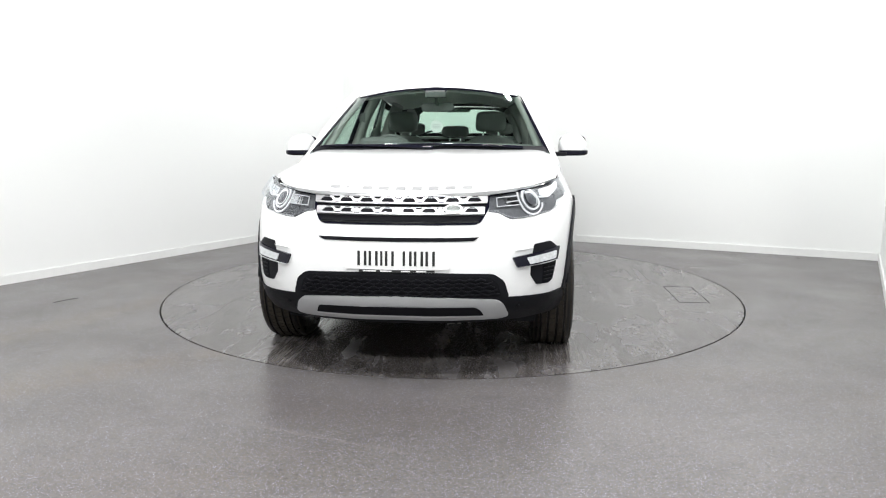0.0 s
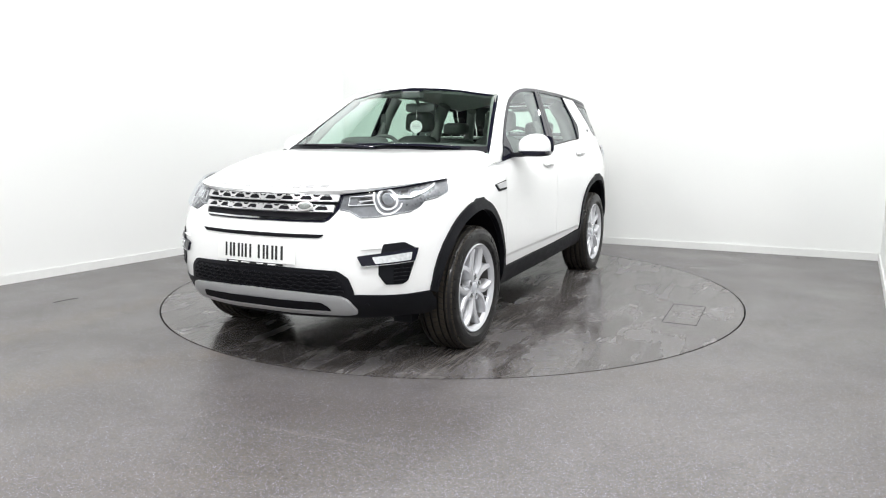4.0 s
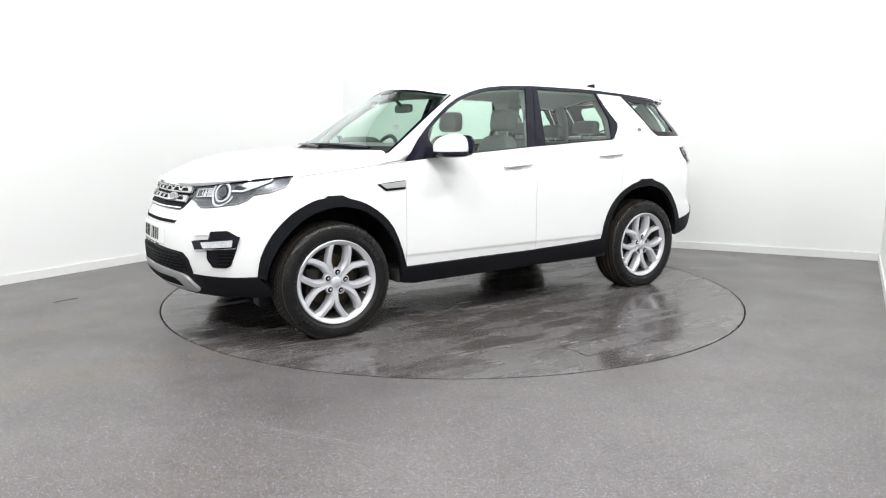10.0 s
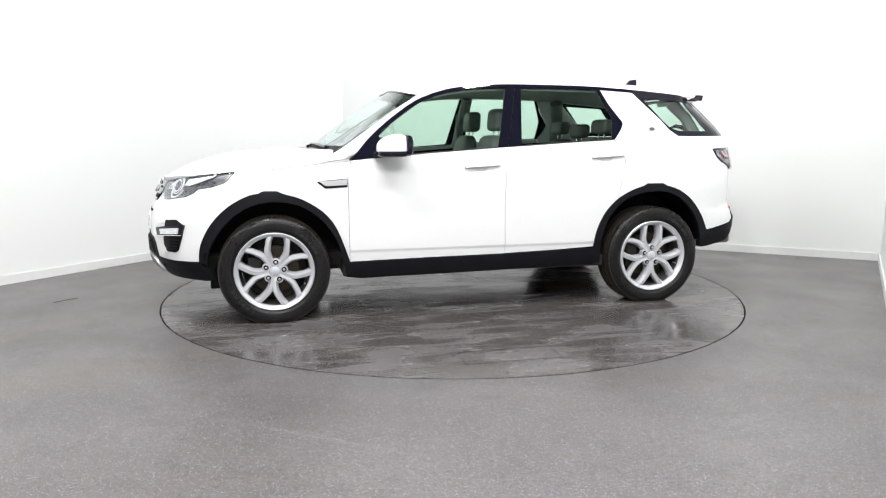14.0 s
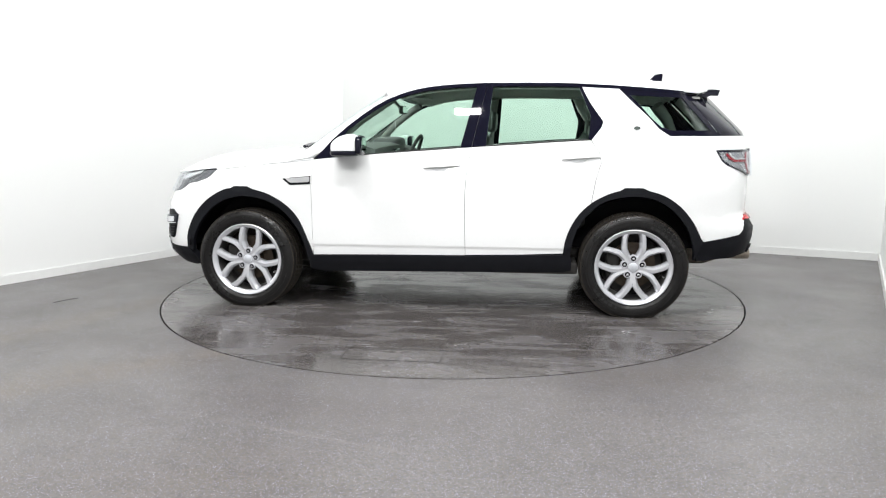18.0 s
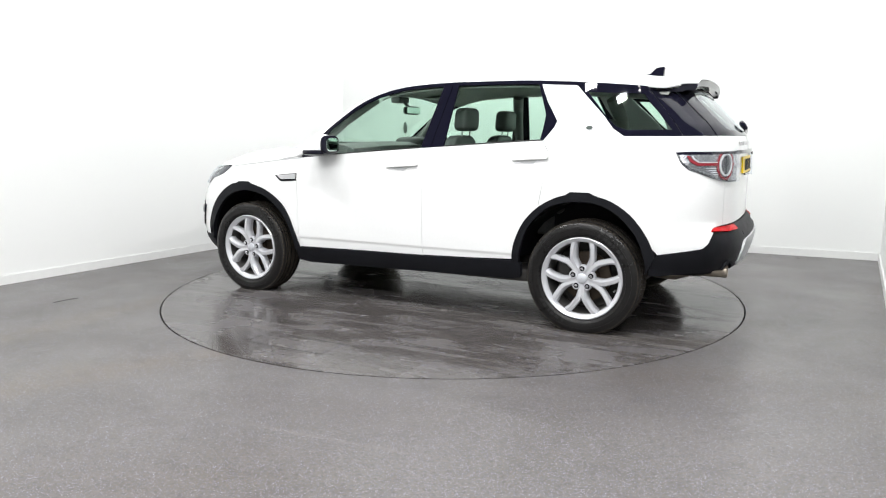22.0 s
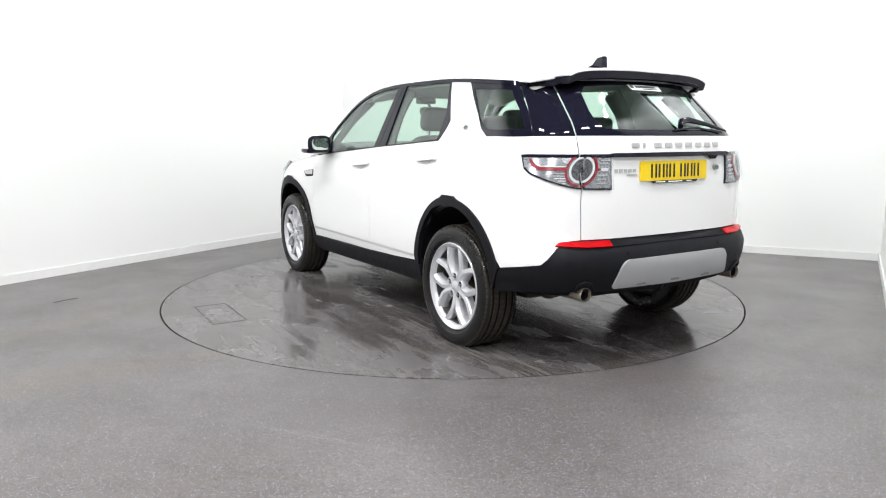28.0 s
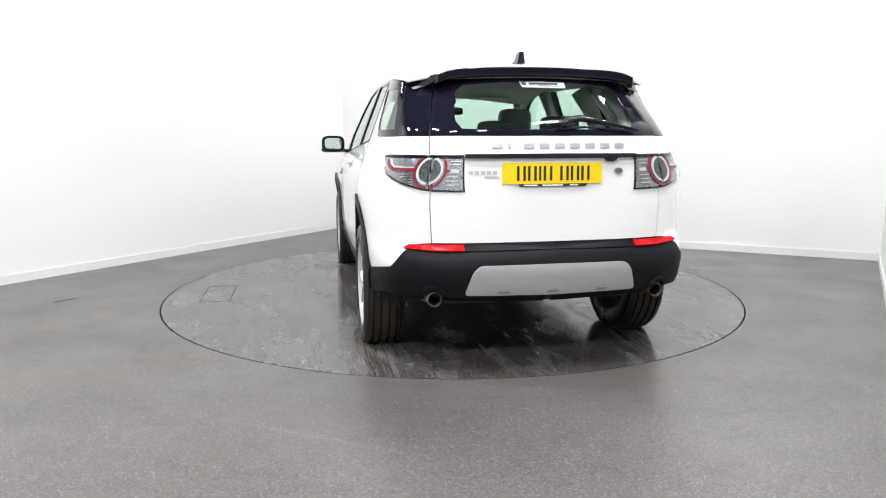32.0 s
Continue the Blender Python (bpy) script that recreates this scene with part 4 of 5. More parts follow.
panel("grille_chin", front_pts([(-.40, .798), (-.40, .805), (0, .803), (.40, .805), (.40, .798), (0, .795)]), body, M["chrome"], grille, off=.010, thick=.004, grid=.08)

panel("air_slot", front_pts(rounded([(-.412, .730), (0, .7315), (.405, .731), (.378, .713), (0, .7115), (-.378, .713)], .004)), body, M["dark"], front_bumper, off=.003, thick=.006, grid=.08, label="narrow black air slot")

# lower grille with wavy bars
LG = front_pts(rounded([(-.556, .420), (-.530, .510), (-.478, .548), (-.19, .560), (.19, .560), (.478, .548), (.530, .510), (.556, .420), (0, .430)], .02))
lg = panel("lower_grille", LG, body, M["black"], front_bumper, off=.006, thick=.012, grid=.08, label="black mesh lower grille")
LGI = front_pts(rounded([(-.515, .434), (-.497, .50), (-.455, .535), (0, .547), (.455, .535), (.497, .50), (.515, .434)], .015))
panel("grille_backing", LGI, body, M["dark"], lg, off=.009, thick=.004, grid=.08)
for i in range(5):
    zz = .448 + .0185 * i
    yw = .505 - .012 * i - (.02 if i == 4 else 0)
    m = 34
    top, bot = [], []
    for j in range(m + 1):
        y = -yw + 2 * yw * j / m
        w = .0042 * (1 if (j + i) % 2 else -1)
        top.append((y, zz + .0035 + w))
        bot.append((y, zz - .0035 + w))
    panel("mesh_bar", front_pts(top + bot[::-1]), body, M["black"], lg, off=.018, thick=.008, grid=.5)

# silver skid panel with its dark slot
SK = front_pts(rounded([(-.525, .395), (-.49, .418), (-.25, .436), (0, .443), (.25, .436), (.49, .418), (.525, .395), (.550, .330), (.50, .318), (.25, .320), (0, .324), (-.25, .320), (-.50, .318), (-.550, .330)], .02))
skid = panel("skid_panel", SK, body, M["skid"], lower_front, off=.022, thick=.02, grid=.07, label="satin silver front skid panel")
panel("skid_slot", front_pts(rounded([(-.405, .386), (-.2, .392), (0, .394), (.2, .394), (.385, .390), (.41, .372), (.425, .344), (.2, .348), (0, .350), (-.2, .348), (-.425, .346)], .01)), body, M["dark"], skid, off=.025, thick=.004, grid=.08)
panel("skid_lip", front_pts([(-.420, .347), (0, .351), (.420, .345), (.418, .340), (0, .345), (-.418, .341)]), body, M["silver"], skid, off=.028, thick=.006, grid=.08)

# fog lamps in black corner vents
FOG = front_pts(rounded([(.680, .684), (.762, .692), (.803, .655), (.794, .574), (.776, .49), (.756, .474), (.692, .475), (.663, .525), (.663, .60), (.672, .64)], .008))
fog_l, fog_r = lr("corner_vent", FOG, M["black"], front_bumper, off=.004, thick=.01, grid=.05, label="black corner vent with a fog lamp")
lr("vent_mesh", front_pts([(.722, .48), (.724, .57), (.788, .575), (.772, .495), (.754, .480)]), M["dark"], (fog_l, fog_r), off=.007, thick=.003, grid=.1)
for i in range(4):
    lr("vent_rib", front_pts([(.727, .492 + .02 * i), (.727, .498 + .02 * i), (.770 + .005 * i, .500 + .02 * i), (.770 + .005 * i, .494 + .02 * i)]), M["black"], (fog_l, fog_r), off=.011, thick=.005, grid=.2)
FB2 = front_pts(rounded([(.568, .624), (.592, .572), (.795, .590), (.806, .660), (.62, .632)], .008))
bez_l, bez_r = lr("fog_bezel", FB2, M["gloss_black"], (fog_l, fog_r), off=.014, thick=.014, grid=.05)
lr("fog_lamp", front_pts(rounded([(.635, .620), (.785, .640), (.782, .600), (.650, .586)], .006)), M["fog_lens"], (fog_l, fog_r), off=.019, thick=.006, grid=.04, label="clear rectangular fog lamp")
lr("bezel_edge", front_pts([(.585, .5745), (.592, .571), (.70, .580), (.795, .590), (.794, .594), (.70, .584)]), M["chrome"], (fog_l, fog_r), off=.018, thick=.005, grid=.06)
lr("bumper_crease", front_pts([(.585, .660), (.672, .667), (.672, .6635), (.585, .658)]), M["paint"], (fog_l, fog_r), off=.010, thick=.012, grid=.06)
lr("parking_sensor", disc_poly((sf(.60, .37), .37), .010, 14), M["black"], lower_front, off=.012, thick=.008, grid=.1)


# ---------------------------------------------------------------- plates and lettering (marks as plain bars)
plate_f = panel("number_plate", front_pts(rounded([(-.26, .575), (-.26, .683), (0, .683), (.26, .683), (.26, .575), (0, .575)], .008)), body, M["plate_white"], front_bumper, off=.010, thick=.01, grid=.08, label="white front number plate with dark bars")
PW = [1, 1, .45, 1, .55, 1, 1, 1]


def plate_marks(f, y0, y1, z0, z1, parent):
    total = sum(PW)
    k = (y1 - y0) / total
    y = y0
    for i, w in enumerate(PW):
        if i != 4:
            a, b = y + .10 * k, y + (w - .10) * k
            if w < .5:
                a, b = y + .13 * k, y + (w - .13) * k
                panel("mark", f([(a, z0), (a, z1), (b, z1), (b, z0)]), body, M["ink"], parent, off=.0125, thick=.002, grid=.3)
            else:
                st = math.copysign(.0125, b - a)
                panel("mark", f([(a, z0), (a, z1), (a + st, z1), (a + st, z0)]), body, M["ink"], parent, off=.0125, thick=.002, grid=.3)
                panel("mark", f([(b - st, z0), (b - st, z1), (b, z1), (b, z0)]), body, M["ink"], parent, off=.0125, thick=.002, grid=.3)
        y += w * k


plate_marks(front_pts, -.199, .196, .594, .666, plate_f)
panel("plate_frame", front_pts([(-.185, .561), (-.185, .5735), (.19, .5735), (.19, .563)]), body, M["ink"], plate_f, off=.0125, thick=.004, grid=.2)
for a, b in ((-.165, -.10), (-.08, .07), (.10, .15)):
    panel("frame_mark", front_pts([(a, .565), (a, .571), (b, .571), (b, .565)]), body, M["plate_white"], plate_f, off=.0145, thick=.001, grid=.3)


def bonnet_bars():
    """Nine silver bars where the lettering stands on the bonnet's lip."""
    for i in range(9):
        v0 = -.365 + .0842 * i
        a, b = v0 / .80, (v0 + (.052 if i != 1 else .012)) / .80
        panel("lettering_bar", [(.948, a), (.972, a), (.972, b), (.948, b)], bonnet, M["letter_grey"], car, off=.004, thick=.004, grid=.3, label="raised silver lettering as a plain bar")


bonnet_bars()

# ---------------------------------------------------------------- car: side details
VENT = side_pts([(1.084, .930), (1.02, .938), (.878, .950), (.880, .893), (1.025, .886)])
v_l, v_r = both("side_vent", rounded(VENT, .006), body, M["black"], (wing_l, wing_r), off=.003, thick=.006, grid=.06, label="black side vent with a silver insert")
both("vent_insert", rounded(side_pts([(1.062, .932), (1.01, .9345), (.882, .9455), (.884, .907), (1.018, .902), (1.035, .910)]), .006), body, M["silver"], (v_l, v_r), off=.008, thick=.006, grid=.06)
for (hx0, hx1, hz0, hz1), par in (((.069, -.183, 1.009, 1.021), (door_fl, door_fr)), ((-.880, -1.125, 1.068, 1.081), (door_rl, door_rr))):
    hm = (hx0 + hx1) / 2
    zs = lambda x: hz0 + (hz1 - hz0) * (x - hx0) / (hx1 - hx0)
    # flat grey sheet: the shade below the handle is put into its colour
    both("handle_shade", side_pts(rounded([(hx0 + .0, zs(hx0) + .002), (hx1, zs(hx1) + .002), (hx1 + .08, zs(hx1) - .012), (hm - .02, zs(hm) - .026), (hm + .04, zs(hm) - .024), (hx0 - .06, zs(hx0) - .010)], .012)), body, M["recess"], par, off=.0035, thick=.004, grid=.06, label="flat pale grey sheet for the shade in the handle's grip")
    both("door_handle", side_pts(rounded([(hx0 + .004, zs(hx0) - .004), (hx0, zs(hx0) + .024), (hx1, zs(hx1) + .024), (hx1 - .004, zs(hx1) - .001)], .012)), body, M["paint"], par, off=.026, thick=.018, grid=.06, label="white bar door handle")
both("side_badge", disc_poly((sx(-1.369, 1.276), 1.276), .0165, 20, 1.75), body, M["letter_grey"], (quarter_l, quarter_r), off=.004, thick=.004, grid=.1, label="small oval silver badge")
both("badge_face", disc_poly((sx(-1.369, 1.276), 1.276), .0115, 20, 1.8), body, M["badge_green"], (quarter_l, quarter_r), off=.0055, thick=.002, grid=.1)
both("belt_seal", side_pts([(.70, 1.0825), (.70, 1.089), (.2, 1.126), (-.18, 1.1525), (-.18, 1.1465), (.2, 1.1200)]), body, M["rubber"], (door_fl, door_fr), off=.004, thick=.008, grid=.12)
both("belt_seal", side_pts([(-.36, 1.1575), (-.36, 1.1635), (-.83, 1.1930), (-1.06, 1.2045), (-1.06, 1.1990), (-.83, 1.1870)]), body, M["rubber"], (door_rl, door_rr), off=.004, thick=.008, grid=.12)


def superblob(cx, cy, cz, rx, ry, rz, e=.55, n=20, m=12, zmin=None, zmax=None, xmin=None):
    bm = bmesh.new()
    rows = []
    sp = lambda v, p: math.copysign(abs(v) ** p, v)
    for i in range(m + 1):
        la = -math.pi / 2 + math.pi * i / m
        row = []
        for j in range(n):
            lo = 2 * math.pi * j / n
            p = Vector((cx + rx * sp(math.cos(la), e) * sp(math.cos(lo), e), cy + ry * sp(math.cos(la), e) * sp(math.sin(lo), e), cz + rz * sp(math.sin(la), e)))
            if zmin is not None:
                p.z = max(p.z, zmin)
            if zmax is not None:
                p.z = min(p.z, zmax)
            if xmin is not None:
                p.x = max(p.x, xmin)
            row.append(bm.verts.new(p))
        rows.append(row)
    for a, b in zip(rows, rows[1:]):
        for j in range(n):
            bm.faces.new((a[j], a[(j + 1) % n], b[(j + 1) % n], b[j]))
    bmesh.ops.remove_doubles(bm, verts=bm.verts, dist=1e-5)
    bmesh.ops.dissolve_degenerate(bm, edges=bm.edges, dist=1e-5)
    return bm


def flip_y(bm):
    for v in bm.verts:
        v.co.y = -v.co.y
    bmesh.ops.reverse_faces(bm, faces=bm.faces)
    return bm


for k in (1, -1):
    fy = (lambda b: b) if k == 1 else flip_y
    door = door_fl if k == 1 else door_fr
    bm = superblob(.585, .968, 1.150, .108, .098, .098, .72, 28, 18, zmin=1.130, xmin=.484)
    for v in bm.verts:  # cap narrows towards the front and its top falls outwards
        t = (v.co.x - .484) / .2
        o = max(0, (v.co.y - .968) / .098)
        v.co.z = 1.130 + (v.co.z - 1.130) * (1 - .30 * t * t) * (1 - .16 * o * o)
        v.co.y += .012 * (1 - t)
    cap = shade(part("mirror", fy(bm), M["paint"], door, "white door mirror with a black base"), 50)
    bm = superblob(.587, .966, 1.116, .106, .102, .026, .6, zmax=1.1295, xmin=.484)
    for v in bm.verts:
        v.co.y += .012
    shade(part("mirror_base", fy(bm), M["gloss_black"], cap), 50)
    bm = box_bm(.585, .70, .84, .93, 1.090, 1.118, .01)
    shade(part("mirror_arm", fy(bm), M["black"], cap))
    bm = superblob(.486, .980, 1.166, .026, .096, .068, .6, 28, 16)
    shade(part("mirror_rim", fy(bm), M["gloss_black"], cap), 50)
    bm = superblob(.4615, .980, 1.168, .003, .070, .048, .5, 24, 12)
    part("mirror_glass", fy(bm), M["mirror"], cap)

# ---------------------------------------------------------------- car: tail
T1 = 1.132
TAIL_OUT = [spt(p) for p in [(-1.885, .80, T1 - .003), (-1.94, .79, T1), (-2.04, .72, T1), (-2.10, .65, T1), (-2.118, .615, T1), (-2.147, .615, .956), (-2.12, .66, .962), (-2.081, .725, .980), (-2.03, .77, 1.000), (-1.965, .80, 1.030), (-1.925, .80, 1.060)]]
TAIL_IN = [(sr(.609, T1), T1), (sr(.449, T1), T1), (sr(.449, .952), .952), (sr(.609, .955), .955)]


def shrink(poly, d):
    """Draws an outline in by d."""
    out = []
    n = len(poly)
    area = sum(poly[i - 1][0] * poly[i][1] - poly[i][0] * poly[i - 1][1] for i in range(n))
    for i in range(n):
        a, p, b = Vector(poly[i - 1]), Vector(poly[i]), Vector(poly[(i + 1) % n])
        e1, e2 = (p - a).normalized(), (b - p).normalized()
        nn = (Vector((-e1.y, e1.x)) + Vector((-e2.y, e2.x)))
        nn = nn / max(nn.length_squared / 2, .35)
        out.append(tuple(p + nn * (d if area > 0 else -d)))
    return out


def clip_poly(poly, axis, c, keep_less):
    """Cuts an outline along a line of one coordinate."""
    out = []
    for i in range(len(poly)):
        p, q = poly[i - 1], poly[i]
        ip = (p[axis] <= c) == keep_less
        iq = (q[axis] <= c) == keep_less
        if ip != iq:
            t = (c - p[axis]) / (q[axis] - p[axis])
            out.append((p[0] + t * (q[0] - p[0]), p[1] + t * (q[1] - p[1])))
        if iq:
            out.append(q)
    return out


RC = (sr(.612, 1.055), 1.055)
SPLIT_O, SPLIT_I = sr(.617, 1.05), sr(.606, 1.05)
for k in (0, 1):
    fl = (lambda q: q) if k == 0 else mirrored_rear
    q_par = quarter_l if k == 0 else quarter_r
    for outer, outline, par in ((True, TAIL_OUT, q_par), (False, TAIL_IN, tailgate)):
        lamp = panel("tail_lamp", fl(outline), body, M["gloss_black"], par, off=.006, thick=.02, grid=.05, label="tail lamp with a red and white ring")
        inner = shrink(outline, .008)
        inner = clip_poly(inner, 1, T1 - .018, True)
        panel("lamp_reflector", fl(inner), body, M["grey_lens"], lamp, off=.010, thick=.004, grid=.05)
        c = SPLIT_O - .001 if outer else SPLIT_I + .001
        for nm, r0, r1, mt, of in (("red_ring", .076, .087, "tail_red", .017), ("white_ring", .056, .068, "white_lens", .019), ("lamp_core", 0, .053, "lamp_grey", .015)):
            if r0:
                poly = ring_bm_poly(RC, r0, r1, 90, 270, 20) if outer else ring_bm_poly(RC, r0, r1, -90, 90, 20)
            else:
                poly = clip_poly(disc_poly(RC, r1, 40), 0, c, outer)
            poly = clip_poly(clip_poly(clip_poly(poly, 0, c, outer), 1, T1 - .016, True), 1, .960, False)
            if len(poly) > 2:
                panel(nm, fl(poly), body, M[mt], lamp, off=of, thick=.006, grid=.06)
        if outer:
            u0 = RC[0]
            panel("red_bar", fl([(u0 - .088, 1.050), (u0 - .22, 1.050), (u0 - .262, 1.072), (u0 - .285, 1.104), (u0 - .272, 1.106), (u0 - .250, 1.082), (u0 - .215, 1.064), (u0 - .088, 1.064)]), body, M["tail_red"], lamp, off=.016, thick=.006, grid=.05)
            panel("white_bar", fl([(u0 - .075, 1.067), (u0 - .214, 1.067), (u0 - .244, 1.086), (u0 - .258, 1.106), (u0 - .250, 1.107), (u0 - .238, 1.090), (u0 - .212, 1.072), (u0 - .075, 1.072)]), body, M["white_lens"], lamp, off=.016, thick=.006, grid=.05)
            for i in range(5):
                zz = .985 + .012 * i
                panel("reflector_rib", fl([(u0 - .07 - .02 * (i + 1), zz), (u0 - .072, zz), (u0 - .072, zz + .004), (u0 - .07 - .02 * (i + 1), zz + .004)]), body, M["lamp_chrome"], lamp, off=.014, thick=.003, grid=.1)
        else:
            u0 = RC[0]
            for zz in (.985, 1.005, 1.025, 1.085, 1.100):
                panel("reflector_rib", fl([(u0 + .096, zz), (u0 + .150, zz), (u0 + .150, zz + .004), (u0 + .096, zz + .004)]), body, M["lamp_chrome"], lamp, off=.014, thick=.003, grid=.1)
            panel("red_tab", fl([(u0 + .087, 1.048), (u0 + .104, 1.050), (u0 + .104, 1.060), (u0 + .087, 1.062)]), body, M["tail_red"], lamp, off=.016, thick=.005, grid=.1)
            panel("reverse_lamp", fl([(u0 + .107, 1.047), (u0 + .150, 1.047), (u0 + .150, 1.063), (u0 + .107, 1.063)]), body, M["white_lens"], lamp, off=.015, thick=.005, grid=.1)
        lens = panel("lamp_lens", fl(outline), body, M["lens"], lamp, off=.026, thick=.016, grid=.06)
        lens.visible_shadow = False

panel("tailgate_strip", rear_pts([(.447, 1.116), (.447, T1 + .004), (0, T1 + .006), (-.447, T1 + .004), (-.447, 1.116), (0, 1.114)]), body, M["gloss_black"], tailgate, off=.022, thick=.02, grid=.08, label="gloss black strip over the number plate")
plate_r = panel("number_plate", rear_pts(rounded([(.262, .990), (.262, 1.094), (0, 1.094), (-.262, 1.094), (-.262, .990), (0, .990)], .008)), body, M["plate_yellow"], tailgate, off=.010, thick=.01, grid=.08, label="yellow rear number plate with dark bars")
plate_marks(rear_pts, .195, -.198, 1.006, 1.078, plate_r)
panel("plate_frame", rear_pts([(.185, .9895), (-.185, .9895), (-.170, .976), (.170, .976)]), body, M["ink"], plate_r, off=.012, thick=.006, grid=.2)
for a, b in ((.155, .085), (.06, -.05), (-.085, -.13)):
    panel("frame_mark", rear_pts([(a, .980), (a, .986), (b, .986), (b, .980)]), body, M["plate_white"], plate_r, off=.0145, thick=.001, grid=.3)
for i in range(9):
    y0 = .312 - .081 * i
    w = .052 if i != 1 else .014
    panel("lettering_bar", rear_pts([(y0, 1.166), (y0, 1.190), (y0 - w, 1.190), (y0 - w, 1.166)]), body, M["letter_grey"], tailgate, off=.005, thick=.004, grid=.3, label="raised silver lettering as a plain bar")
for i in range(5):
    y0 = .430 - .030 * i
    panel("lettering_bar", rear_pts([(y0, 1.038), (y0, 1.056), (y0 - .021, 1.056), (y0 - .021, 1.038)]), body, M["letter_grey"], tailgate, off=.004, thick=.003, grid=.3)
panel("lettering_bar", rear_pts([(.352, 1.022), (.352, 1.029), (.282, 1.029), (.282, 1.022)]), body, M["letter_grey"], tailgate, off=.004, thick=.003, grid=.3)
rb_ = panel("badge", disc_poly((sr(-.356, 1.050), 1.050), .0175, 24, 1.6), body, M["silver"], tailgate, off=.008, thick=.007, grid=.1, label="oval dark badge with a silver rim")
panel("badge_face", disc_poly((sr(-.356, 1.050), 1.050), .0135, 24, 1.65), body, M["badge_green"], rb_, off=.010, thick=.002, grid=.1)
panel("release_handle", rear_pts(rounded([(-.265, 1.116), (-.285, 1.098), (-.325, 1.098), (-.345, 1.116)], .006)), body, M["black"], tailgate, off=.024, thick=.01, grid=.1)

# bumper insets
panel("bumper_strip", rear_pts([(.455, .656), (.455, .688), (0, .690), (-.455, .688), (-.455, .656), (0, .658)]), body, M["black"], rear_bumper, off=.006, thick=.02, grid=.08)
for k in (0, 1):
    fl = (lambda q: q) if k == 0 else mirrored_rear
    panel("reflector", fl(rounded([(sr(.745, .664), .664), (sr(.72, .680), .680), (sr(.69, .688), .689), (sr(.455, .688), .688), (sr(.455, .656), .656), (sr(.60, .656), .656)], .006)), body, M["red_lens"], rear_bumper, off=.012, thick=.012, grid=.06, label="red rear reflector")
    panel("exhaust_cowl", fl(ring_bm_poly((sr(.603, .43), .425), .048, .062, 10, 170, 20)), body, M["black"], rear_bumper, off=.016, thick=.03, grid=.08)
    panel("parking_sensor", fl(disc_poly((sr(.36, .622), .622), .010, 14)), body, M["black"], rear_bumper, off=.0052, thick=.003, grid=.1)
    bm = lathe_bm([(.028, -.02), (.031, -.165), (.036, -.180), (.038, -.176), (.039, -.165), (.039, 0.0), (.034, .03)], 32, "x")
    for v in bm.verts:
        v.co += Vector((-2.01 + .0, .603, .412))
    ex = part("tailpipe", flip_y(bm) if k else bm, M["steel"], car, "round stained steel tailpipe")
    shade(ex)
    bm = lathe_bm([(.001, -.07), (.0275, -.07), (.0300, -.164)], 24, "x")
    for v in bm.verts:
        v.co += Vector((-2.01, .603, .412))
    shade(part("pipe_inside", flip_y(bm) if k else bm, M["dark"], ex))
    bm = tube_bm([(-2.0, .603, .412), (-1.88, .59, .385), (-1.75, .47, .365), (-1.60, .30, .35)], [.036, .055, .055, .03], 14)
    shade(part("exhaust_pipe", flip_y(bm) if k else bm, M["steel"], car, "stained steel exhaust pipe"))
SKR = rear_pts(rounded([(.455, .440), (.418, .555), (.385, .588), (0, .590), (-.385, .588), (-.418, .555), (-.455, .440), (0, .432)], .02))
skr = panel("skid_panel", SKR, body, M["skid"], rear_bumper, off=.014, thick=.02, grid=.07, label="satin silver rear skid panel")
for y in (-.26, 0.0, .26):
    panel("skid_groove", rear_pts(rounded([(y + .034, .446), (y + .030, .458), (y - .030, .458), (y - .034, .446)], .006)), body, M["cowl"], skr, off=.0155, thick=.004, grid=.2)


# spoiler: white top, gloss black body and underside
def spoil(u, v):
    b = abs(u)
    y = u * (.570 - .032 * v)
    r = roof(-1.845, min(max(y / .655, -1), 1))
    zt = 1.580 - .018 * b ** 2 - .026 * b ** 10
    x = -1.845 - .122 * v * (1 - .12 * b ** 3)
    return Vector((x, y, r.z + .002 + (zt - r.z) * v))


def spoil_low(u, v):
    p = spoil(u, v)
    return p - Vector((-.01 * v, 0, .010 + .030 * math.sin(math.pi * min(max(v, 0) * .9 + .1, 1)) * (1 - .6 * abs(u) ** 4) + .024 * v))


spo = panel("spoiler", [(-1, 0), (1, 0), (1, 1), (-1, 1)], spoil, M["paint"], tailgate, grid=.1, thick=.006, label="roof spoiler with a white top and a gloss black body", flip=-1)
panel("spoiler_body", [(-1, 0), (1, 0), (1, 1), (-1, 1)], spoil_low, M["gloss_black"], spo, grid=.1, thick=.006, flip=1)
for _loop, _mt in (([(-1, i / 6) for i in range(7)], "gloss_black"), ([(-1 + 2 * i / 28, 1) for i in range(29)], "gloss_black"), ([(1, 1 - i / 6) for i in range(7)], "gloss_black")):
    bm = bmesh.new()
    _rows = []
    for u, v in _loop:
        a, b = spoil(u, v) - Vector((0, 0, .003)), spoil_low(u, v)
        _rows.append([bm.verts.new(a), bm.verts.new(b)])
    for a, b in zip(_rows, _rows[1:]):
        bm.faces.new((a[0], a[1], b[1], b[0]))
    shade(part("spoiler_edge", bm, M[_mt], spo))
